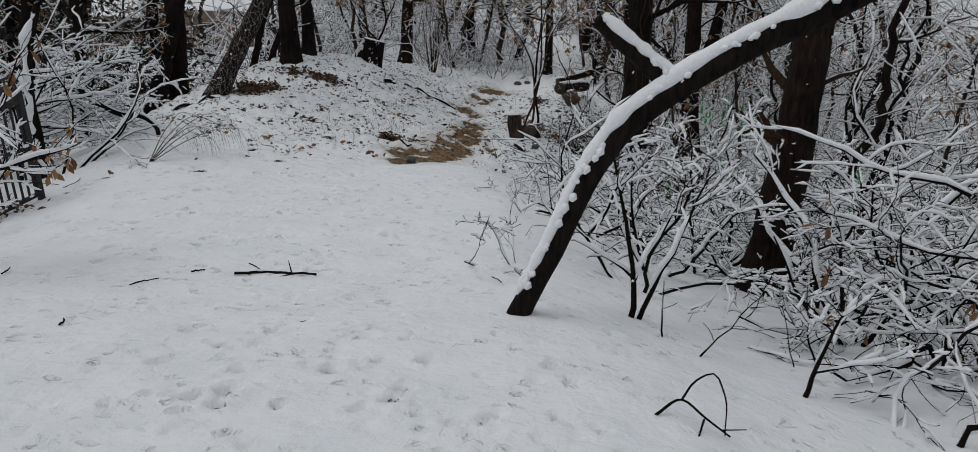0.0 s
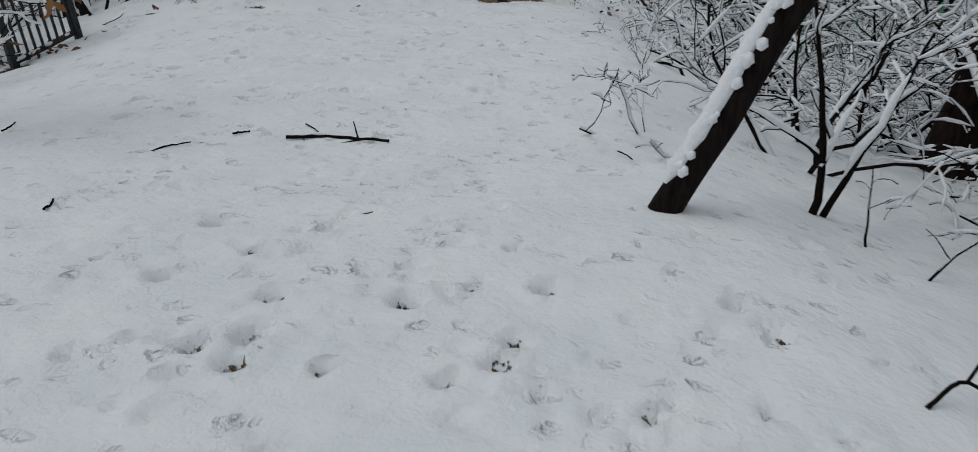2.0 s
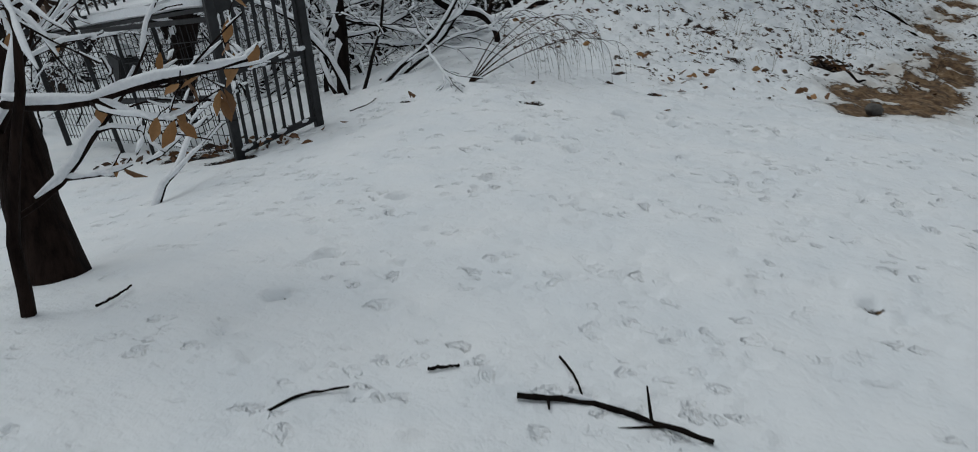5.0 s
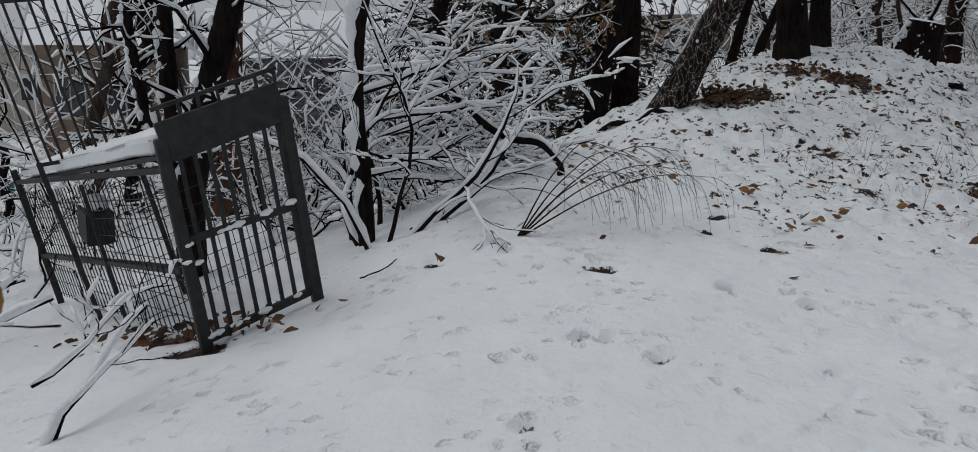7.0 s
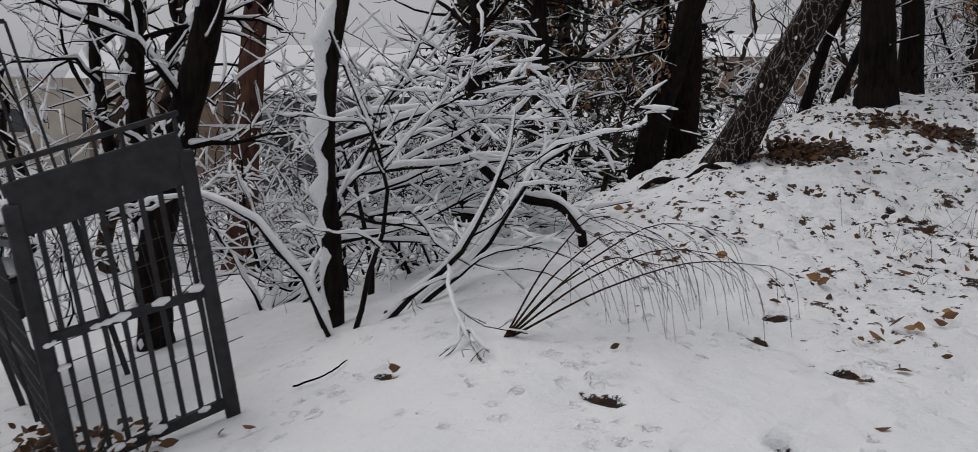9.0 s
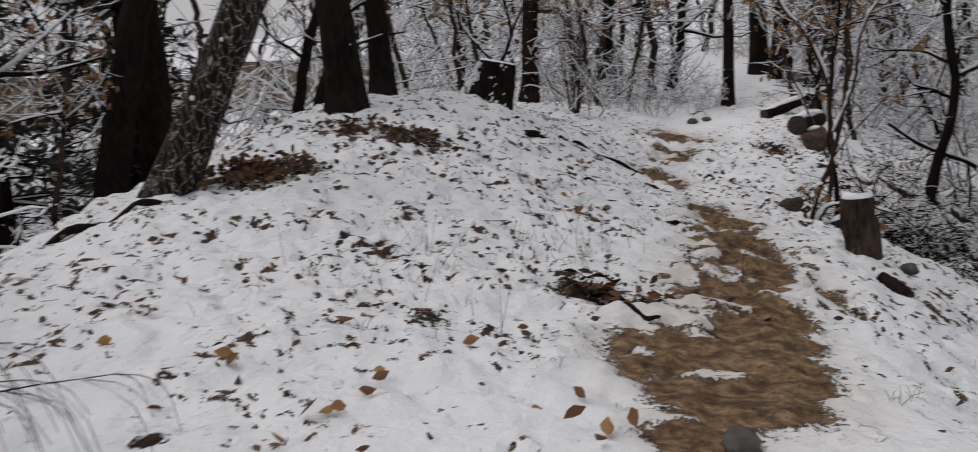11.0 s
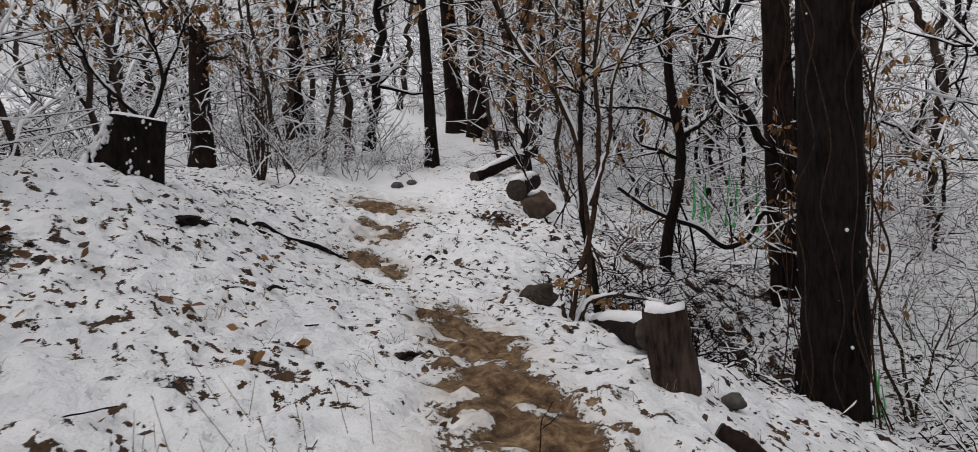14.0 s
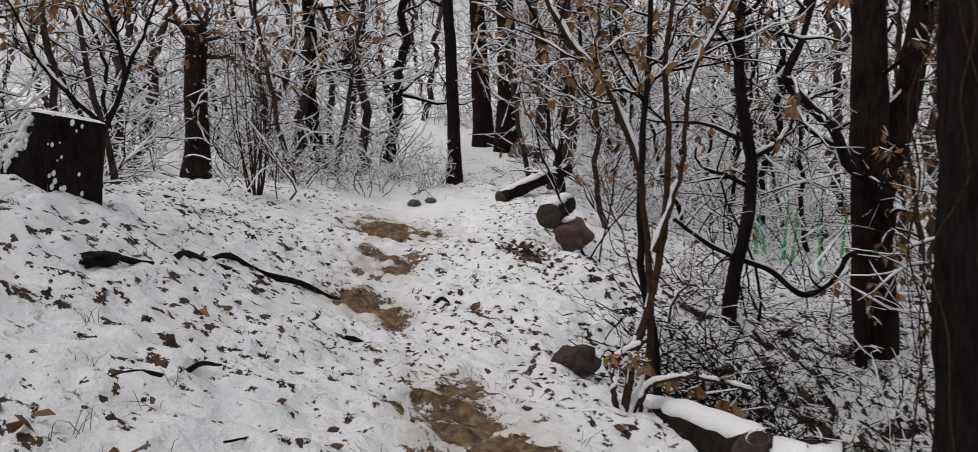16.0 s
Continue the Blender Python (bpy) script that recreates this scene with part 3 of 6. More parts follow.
# deeper hollows where the soil shows
for px, py in [(-3.25, 6.52), (-3.36, 7.02), (-2.98, 9.31), (-3.28, 9.38), (-0.96, 7.75), (-1.74, 4.06), (-1.22, 3.49), (-1.39, 3.58), (-1.23, 3.66), (-1.27, 3.95), (-0.37, 3.74), (0.53, 3.96), (-0.28, 4.16), (0.9, 5.03),
               (-2.97, 10.39), (-2.51, 10.41), (-3.4, 9.36), (-3.53, 7.92), (-3.19, 8.45), (-0.78, 3.99), (-0.41, 3.59), (-1.79, 4.68)]:
    PRINTS.append((px, py, PRINTS_RNG.uniform(0.04, 0.055), 0.045))
for _ in range(60):
    PRINTS.append((PRINTS_RNG.uniform(-1.9, 0.9), PRINTS_RNG.uniform(1.7, 4.8), PRINTS_RNG.uniform(0.022, 0.034), 0.036 + PRINTS_RNG.uniform(0, 0.008)))


def build_ground():
    xs = stretch_axis(-7.0, 5.6, 0.035, 2500)
    ys = stretch_axis(0.4, 26.4, 0.035, 2500)
    x, y = np.meshgrid(xs, ys)
    xc, yc = np.clip(x, -60, 60), np.clip(y, -40, 90)
    z = ground_z(xc, yc)
    near = np.exp(-np.clip(np.hypot(x, y - 12) - 22, 0, 900) / 30)
    rough = rough_area(x, y) * near
    path = patch_sum(x, y, PATH_PATCHES)
    leafy = patch_sum(x, y, LITTER_PATCHES)
    ragged = field(x, y, 0.42, 3, 4)
    fine = field(x, y, 0.16, 5, 3)
    spots = np.clip((fine * 0.6 + ragged * 0.4 - 0.63) * 7, 0, 0.6) * rough
    bare = np.clip((path * 1.3 - 0.12) * np.clip((0.55 * ragged + 0.45 * field(x, y * 1.7, 0.3, 8, 3) - 0.3) * 5.0, 0, 1.05) + (leafy * 1.15 - 0.1) * (0.2 + 1.25 * fine), 0, 1) + spots
    z = z + (field(x, y, 1.6, 1, 3) - 0.5) * 0.05 * near + (field(x, y, 0.3, 2, 2) - 0.5) * 0.03 * near + ((fine - 0.5) * 0.1 + (field(x, y, 0.24, 6, 2) - 0.5) * 0.12 + (field(x, y, 0.12, 9, 2) - 0.5) * 0.075) * np.minimum(rough, 1)
    for px, py, s, d in PRINTS:
        i0, i1 = np.searchsorted(ys, (py - 4 * s, py + 4 * s))
        j0, j1 = np.searchsorted(xs, (px - 4 * s, px + 4 * s))
        sub = np.s_[i0:i1, j0:j1]
        q = ((x[sub] - px) / s) ** 2 + ((y[sub] - py) / (s * 1.25)) ** 2
        z[sub] += 1.35 * d * (-np.exp(-q**1.6 * 0.9) + 0.3 * np.exp(-(np.sqrt(q) - 1.6) ** 2 * 4))
        if d > 0.04:
            bare[sub] = np.maximum(bare[sub], 0.95 * np.exp(-q * 1.1))
    slope = 1 / (1 + np.exp(-(x - soft_knots(y, KR) - 0.9) * 3)) / (1 + np.exp(-(y - 17.8) * 1.5)) / (1 + np.exp((x - 6.2) * 2)) / (1 + np.exp((y - 25) * 1.5))
    bare = bare + slope * np.clip((0.6 * fine + 0.4 * ragged - 0.43) * 3.6, 0, 0.62)
    z = z - 0.035 * np.clip(bare * 1.6, 0, 1) * near
    ny, nx = x.shape
    i = np.arange(ny - 1)[:, None] * nx + np.arange(nx - 1)[None, :]
    quads = np.stack([i, i + 1, i + nx + 1, i + nx], -1).reshape(-1, 4)
    me = quad_mesh("ground", np.stack([x, y, z], -1).reshape(-1, 3), quads, GROUND)
    for nm, vals in (("bare", bare), ("trodden", np.clip(path * 1.5, 0, 1)), ("thin", np.clip(rough - 1.4 * path, 0, 1.4)), ("litter", np.clip(leafy * 2 + rough * 0.75 + slope - path * 2, 0, 1))):
        me.attributes.new(nm, "FLOAT", "POINT").data.foreach_set("value", np.asarray(vals, np.float32).ravel())
    tagged(new("ground", me), "snow-covered woodland ground with a bare muddy footpath", "ground", kind="structure")


build_ground()


# ---- the leaning trunk beside the clearing ----
def leaning_trunk():
    at = np.array((0.3, 5.25, gz(0.3, 5.25)))
    ob = thing("leaning_tree", at, "dark leaning forked trunk with thick snow along its upper side", "tree")
    rng = np.random.RandomState(5)
    main = smooth_line([(-0.1, 0.0, -0.25), (0.0, 0, 0.0), (0.2, 0.0, 0.42), (0.50, 0.02, 1.08), (0.64, 0.02, 1.28), (0.98, 0.0, 1.56), (1.4, -0.05, 1.83), (1.95, -0.15, 2.12), (2.7, -0.3, 2.6), (3.9, -0.4, 3.5)], 60) - np.array((0.03, 0, 0))
    r = np.interp(np.linspace(0, 1, 60), [0, 0.1, 0.35, 0.5, 1], [0.09, 0.078, 0.085, 0.09, 0.06])
    t = Tubes()
    t.add(main, r, 18, 1.0, 0.07, 3)
    part_mesh("trunk", t.mesh("trunk", BARK), ob)
    fork = smooth_line([(1.02, 0.0, 1.52), (0.84, 0.03, 1.64), (0.64, 0.06, 1.8), (0.42, 0.09, 1.98)], 14)
    t = Tubes()
    t.add(fork, np.linspace(0.075, 0.05, 14), 12, 1.0, 0.06, 4)
    t.add(np.array([fork[-1], fork[-1] + (-0.02, 0, 0.01)]), np.array((0.055, 0.004)), 12)
    part_mesh("broken_limb", t.mesh("broken_limb", BARK), ob)
    s = Tubes()
    for line, rr, k in ((main[4:56], r[4:56], 1.0), (fork, np.linspace(0.075, 0.05, 14), 0.72)):
        tan = np.gradient(line, axis=0)
        tan /= np.linalg.norm(tan, axis=1)[:, None]
        up = np.array((0, 0, 1.0)) - tan * tan[:, 2:3]
        flat = np.linalg.norm(up, axis=1)
        up /= flat[:, None]
        lump = rng.uniform(0.72, 1.22, len(line)) * np.clip(flat * 1.5, 0.7, 1.05) * k
        lump[0] = lump[-1] = 0.2
        side = np.array((-0.0, -0.02, 0))
        s.add(line + up * (rr * 0.9)[:, None] + side, 0.062 * lump, 12, 0.95)
        for _ in range(len(line) * 5):
            i = rng.randint(1, len(line) - 1)
            a = rng.uniform(-1.15, 1.15)
            across = np.cross(tan[i], up[i])
            p = line[i] + (up[i] * math.cos(a) + across * math.sin(a)) * (rr[i] + 0.012) + tan[i] * rng.normal() * 0.02
            w = rng.uniform(0.012, 0.034) * k
            s.add(np.array([p - tan[i] * w, p, p + tan[i] * w]), np.array((w * 0.45, w, w * 0.35)), 6)
    tagged(part_mesh("snow_load", s.mesh("snow_load", SNOW), ob, "thick ridge of clinging snow"), kind="stuff")


leaning_trunk()

HEAVY = {"snow": 0.046, "gaps": 0.1, "wander": 0.24, "flatten": 0.35, "levels": 3, "children": (6, 5, 3), "rise": (0.0, -0.02, -0.02, -0.02), "angle": (0.5, 1.15), "ratio": (0.3, 0.62)}
LIGHT = {"snow": 0.011, "gaps": 0.3, "wander": 0.2, "levels": 3, "children": (6, 5, 4)}


def stems_fan(rng, n, length, r, spread=0.6, base=0.15, tilt=(0, 0)):
    out = []
    for k in range(n):
        a = rng.uniform(0, 2 * math.pi)
        out.append(((base * math.cos(a), base * math.sin(a), -0.08), (math.cos(a) * spread + tilt[0], math.sin(a) * spread + tilt[1], rng.uniform(0.7, 1.1)), length * rng.uniform(0.7, 1.15), r * rng.uniform(0.7, 1.2)))
    return out


# ---- the snowy thicket on the bank ----
def bank_thicket():
    rng = np.random.RandomState(11)
    kinds = []
    for k in range(4):
        st = stems_fan(rng, 4, 2.0, 0.02, 1.0)
        kinds.append(plant("snowy_shrub", "tangled bare shrub loaded with thick wet snow", "shrub", (60 + 4 * k, -60, -2), 100 + k, st, HEAVY, group="snowy thicket on the bank"))
    spots = [(3.5, 5.9), (4.4, 5.6), (3.6, 7.0), (1.5, 7.4), (1.9, 8.5), (4.6, 6.9), (4.4, 8.2), (3.8, 9.4), (1.2, 9.6), (2.0, 10.0), (3.0, 10.2),
             (5.6, 6.6), (5.6, 8.8), (5.0, 10.4), (2.2, 11.4), (2.6, 12.6), (2.9, 12.0), (4.4, 12.2), (6.6, 8.0), (6.3, 11.0), (3.4, 13.4), (4.2, 14.0), (3.0, 6.3), (4.0, 6.2), (5.0, 6.0), (3.2, 8.9), (4.9, 7.6), (2.5, 9.2), (5.4, 9.8), (3.6, 11.2), (5.8, 7.4), (6.8, 9.4), (7.2, 6.8)]
    for k, (x, y) in enumerate(spots):
        sc = rng.uniform(0.8, 1.25)
        copy_thing(kinds[k % 4], pose(x, y, gz(x, y), rng.uniform(-8, 8), rng.uniform(-8, 8), rng.uniform(0, 360)) @ Matrix.Scale(sc, 4))
    for k, ob in enumerate(kinds):
        x, y = ((8.0, 12.6), (6.0, 13.4), (5.2, 14.6), (7.6, 14.2))[k]
        ob.matrix_world = pose(x, y, gz(x, y), 0, 0, 40 * k)


bank_thicket()


def broken_trunk():
    at = (3.0, 8.3, gz(3.0, 8.3))
    tree("snag", "dark broken-off tree trunk with snow on its jagged top", at, 21, 3.15, 0.23, (0.11, 0.02), 0.01, BARK_WARM, 5, 0.5, 0.9, dict(LIGHT, children=(3, 3, 3)), 1.35, sides=18, top=0.8, spots=40)
    t = Tubes()
    t.add(smooth_line([(0.33, 0.06, 3.0), (0.36, 0.05, 3.16), (0.42, 0.06, 3.24)], 6), np.array((0.19, 0.2, 0.17, 0.12, 0.06, 0.01)), 12)
    ob = bpy.data.objects["snag"]
    part_mesh("snow_cap", t.mesh("snow_cap", SNOW), ob)


broken_trunk()


def forked_sapling():
    rng = np.random.RandomState(8)
    for x, y, ways, lab in [(1.13, 5.8, [((0, 0, -0.1), (0.02, 0.0, 1), 1.35, 0.026), ((0.06, 0.02, -0.1), (0.3, 0.0, 1), 1.3, 0.022)], "pair of thin dark stems with snow on the twigs"),
                            (2.0, 4.55, [((0, 0, -0.05), (0.32, 0.05, 1), 0.72, 0.018), ((0.07, 0.02, 0.2), (-0.5, 0.2, 1), 0.5, 0.008), ((0.05, 0, 0.15), (1, -0.1, 0.4), 0.6, 0.007)], "small forked sapling bent under snow")]:
        plant("sapling", lab, "sapling", (x, y, gz(x, y)), int(x * 10), ways, dict(HEAVY, levels=2, children=(5, 4), wander=0.1))


forked_sapling()


# ---- tall trees ----
def standing_trees():
    bare = dict(LIGHT, children=(5, 5, 4))
    tree("leaning_oak", "leaning tree with coarse plated bark and snow in its furrows", (-5.08, 15.2, gz(-5.08, 15.2)), 31, 8, 0.185, (0.56, -0.05), 0.01, BARK_PLATED, 8, 0.35, 2.4, bare, 1.25, sides=24, relief=0.12, spots=60)
    tree("tall_tree", "tall straight dark trunk on top of the mound", (-4.25, 17.6, gz(-4.25, 17.6)), 32, 11, 0.205, (-0.09, 0.0), 0.006, BARK, 12, 0.3, 2.8, bare, 1.3, sides=20, spots=20)
    tree("twin_tree", "slim double tree with snow-lined limbs", (-4.15, 18.8, gz(-4.15, 18.8)), 33, 9, 0.15, (-0.02, 0.0), 0.02, BARK, 14, 0.2, 2.2, bare, 1.4, spots=25)
    tree("vine_tree", "large dark tree trunk hung with thin vines", (3.25, 17.95, gz(3.25, 17.95)), 34, 11, 0.315, (0.0, 0.0), 0.005, BARK, 9, 0.3, 2.8, bare, 1.1, sides=26, relief=0.14, spots=40, top=0.7)
    tree("slim_tree", "slim dark trunk beside the path", (2.2, 31.5, gz(2.2, 31.5)), 37, 9, 0.17, (-0.02, 0), 0.012, BARK, 12, 0.25, 2.2, bare, 1.3, spots=25)
    tree("forest_tree", "brown straight trunk of a pair uphill", (5.0, 37.5, gz(5.0, 37.5)), 38, 12, 0.35, (-0.02, 0), 0.008, BARK_WARM, 10, 0.35, 3, bare, 1.5)
    tree("forest_tree", "brown straight trunk of a pair uphill", (4.6, 39.0, gz(4.6, 39.0)), 39, 12, 0.33, (-0.03, 0), 0.008, BARK_WARM, 10, 0.35, 3, bare, 1.4)
    tree("forest_tree", "dark snow-flecked trunk behind the stump", (-2.95, 28.4, gz(-2.95, 28.4)), 40, 2.7, 0.22, (0.03, 0), 0.01, BARK_WARM, 6, 0.8, 1.2, bare, 1.35, spots=40, top=0.85)
    tree("slim_tree", "dark crooked slim trunk in the wood", (-0.7, 34.3, gz(-0.7, 34.3)), 41, 9, 0.2, (-0.02, 0), 0.03, BARK, 14, 0.25, 2.6, bare, 1.3)
    tree("red_tree", "smooth reddish-brown tree trunk", (-12.3, 14.6, gz(-12.3, 14.6)), 43, 10, 0.23, (0.05, 0.05), 0.01, BARK_RED, 8, 0.35, 2.2, bare, 1.2, relief=0.02)


standing_trees()


def plaster(snow, line, rad, way, rng, count, size=(0.02, 0.05)):
    """Lumps of wet snow blown against one side of a trunk."""
    way = unit(way)
    for _ in range(count):
        i = rng.randint(1, len(line) - 1)
        d = unit(way + rng.normal(size=3) * (0.5, 0.5, 0.15))
        w = rng.uniform(*size)
        p = line[i] + d * rad[i] * 0.95 + np.array((0, 0, rng.normal() * 0.03))
        snow.add(np.array([p - (0, 0, w * 1.2), p, p + (0, 0, w)]), np.array((w * 0.5, w, w * 0.3)), 6)


def bent_tree(name, label, at, seed, stems, habit, bark=BARK, leaf_mat=None, plastered=None, group=""):
    """A tree or shrub with given stems, each (knots, base radius, end radius, side branches, their length)."""
    rng = np.random.RandomState(seed)
    spec = dict(HABIT, **habit)
    ob = thing(name, (at[0], at[1], gz(*at)), label, "tree", group)
    wood, snow = Tubes(), Tubes()
    leaves = Leaves() if leaf_mat else None
    for knots, r0, r1, count, length in stems:
        n = 36
        line = smooth_line(knots, n)
        line += np.cumsum(rng.normal(size=(n, 3)) * 0.006, axis=0) * (1, 1, 0.3)
        rad = np.linspace(r0, r1, n) * rng.uniform(0.93, 1.08, n)
        body = Tubes()
        body.add(line, rad, 14 if r0 > 0.08 else 9, 1.0, 0.1, seed)
        part_mesh("trunk" if r0 > 0.08 else "stem", body.mesh("trunk", bark), ob)
        lay_snow(snow, line, rad, spec["snow"] * 1.4, rng, 6, 0.12)
        if plastered is not None:
            plaster(snow, line, rad, plastered, rng, 90)
        for _ in range(count):
            i = rng.randint(20 if leaf_mat else 10, n - 1)
            t = unit(line[i] - line[i - 1])
            d = unit(t * 0.5 + unit(np.cross(t, rng.normal(size=3))))
            grow(rng, wood, snow, leaves, line[i], d, length * rng.uniform(0.5, 1.2), min(rad[i] * 0.45, 0.03), 1, spec)
    if wood:
        tagged(part_mesh("crown", wood.mesh("crown", TWIG), ob), kind="stuff")
    if snow:
        tagged(part_mesh("snow_load", snow.mesh("snow_load", SNOW), ob, "snow lying along the limbs"), kind="stuff")
    if leaves is not None and leaves.count:
        tagged(part_mesh("foliage", leaves.mesh("foliage", leaf_mat), ob, "withered orange-brown leaves in bunches"), kind="stuff")
    return ob


def bank_trees():
    twiggy = dict(LIGHT, snow=0.016, gaps=0.15, wander=0.26, children=(5, 4, 3))
    leafy = dict(twiggy, leafy=0.45, leaf_n=8, leaf=(0.06, 0.1))
    bent_tree("crooked_tree", "crooked dark young tree on the wooded slope", (3.36, 21.52), 601,
              [([(0, 0, -0.2), (0.05, 0, 0.4), (0.22, 0, 1.1), (0.3, 0.02, 1.7), (0.16, 0, 2.3), (0.12, 0, 2.9), (0.25, 0, 4.2), (0.3, 0, 5.6)], 0.085, 0.04, 14, 1.5),
               ([(0.28, 0, 1.75), (0.7, 0.1, 1.95), (1.0, 0.1, 2.35), (1.5, 0.2, 2.5)], 0.035, 0.012, 5, 0.7)], twiggy)
    bent_tree("forked_tree", "large brown-barked forked tree on the wooded slope", (5.45, 21.75), 602,
              [([(0.08, 0, -0.4), (0.03, 0, 0.3), (-0.05, 0, 1.2), (-0.08, 0, 2.2), (-0.12, 0, 4.0), (-0.15, 0, 8.0)], 0.27, 0.15, 8, 2.0),
               ([(-0.04, 0, 1.5), (0.12, 0, 2.1), (0.36, 0, 2.9), (0.62, 0, 4.2), (0.8, 0, 7.0)], 0.18, 0.1, 8, 2.0)], twiggy, BARK_WARM)
    bent_tree("crooked_limb_tree", "slim dark tree with a long crooked snow-lined limb", (5.05, 21.5), 603,
              [([(0, 0, -0.3), (0.05, 0, 0.5), (0.2, -0.05, 1.1), (0.28, -0.1, 1.8), (0.1, -0.1, 2.05), (-0.25, -0.1, 2.3), (-0.45, -0.1, 2.7), (-0.8, -0.1, 3.0), (-1.05, -0.1, 3.25), (-0.9, -0.1, 3.6), (-0.6, 0, 4.4)], 0.085, 0.04, 9, 1.0),
               ([(0.2, -0.05, 1.15), (-0.15, 0, 1.3), (-0.45, 0, 0.95), (-0.75, 0, 0.85), (-1.1, 0.05, 1.1), (-1.7, 0.05, 1.35), (-2.3, 0.1, 1.75)], 0.045, 0.022, 7, 0.7)], twiggy)
    bent_tree("leafy_sapling", "many-stemmed brown sapling with bunches of withered leaves", (0.75, 18.15), 604,
              [([(0.0, 0, -0.15), (0.08, 0.05, 0.25), (0.2, 0.1, 0.55), (0.28, 0.1, 1.0), (0.32, 0.1, 1.6), (0.3, 0.1, 2.3), (0.5, 0.1, 3.2)], 0.032, 0.012, 10, 0.9),
               ([(0.02, 0, -0.15), (0.2, 0.1, 0.1), (0.28, 0.15, 0.8), (0.22, 0.15, 1.4), (0.0, 0.1, 1.9), (-0.35, 0.1, 2.4), (-0.6, 0.1, 3.0)], 0.03, 0.01, 10, 0.9),
               ([(0.27, 0.1, 0.95), (0.45, 0.1, 1.5), (0.5, 0.1, 2.0), (0.85, 0, 2.7)], 0.02, 0.009, 8, 0.8),
               ([(0.0, 0, -0.1), (-0.08, 0, 0.2), (0.05, 0, 0.35), (0.2, 0.0, 0.42)], 0.022, 0.012, 3, 0.35),
               ([(0.1, 0, -0.15), (0.18, -0.05, 0.12), (0.45, -0.1, 0.16), (0.8, -0.1, 0.05)], 0.018, 0.008, 2, 0.3)], leafy, TWIG_BROWN, LEAF)
    bent_tree("leafy_sapling", "slender dark sapling with a few orange leaf bunches", (1.15, 18.5), 605,
              [([(0, 0, -0.2), (-0.02, 0, 0.5), (-0.1, 0, 0.9), (-0.12, 0, 1.6), (-0.05, 0, 2.4), (-0.1, 0, 3.6)], 0.034, 0.014, 12, 1.0)], leafy, BARK, LEAF)
    bent_tree("leafy_sapling", "crooked young tree with withered leaves behind the stump", (-3.15, 22.3), 607,
              [([(0, 0, -0.2), (0.05, 0, 0.5), (0.3, 0, 1.1), (0.18, 0, 1.7), (-0.1, 0, 2.5)], 0.04, 0.014, 9, 0.9),
               ([(0.28, 0, 1.0), (0.5, 0, 1.5), (0.75, 0.1, 2.1)], 0.025, 0.01, 6, 0.8),
               ([(0.1, 0, 0.6), (-0.35, 0, 1.1), (-0.7, 0, 1.9)], 0.028, 0.01, 6, 0.8)], dict(leafy, leafy=0.7), BARK, LEAF)
    bent_tree("plastered_tree", "dark forked tree plastered with lumps of wet snow", (-8.5, 10.98), 606,
              [([(0, 0, -0.3), (0.05, 0, 0.6), (0.15, 0.05, 1.2), (0.3, 0.15, 1.9), (0.5, 0.25, 2.7), (0.8, 0.4, 4.5)], 0.17, 0.1, 9, 1.6),
               ([(0.1, 0.02, 1.0), (-0.1, 0, 1.6), (-0.16, 0, 2.2), (-0.1, 0, 3.0), (-0.2, 0, 4.5)], 0.1, 0.06, 8, 1.4),
               ([(0.0, 0.02, 0.9), (-0.35, -0.1, 1.5), (-0.5, -0.15, 2.3), (-0.45, -0.2, 3.4)], 0.07, 0.04, 8, 1.2)], dict(HEAVY, snow=0.03), BARK, None, (-0.75, -0.6, 0.1))


bank_trees()


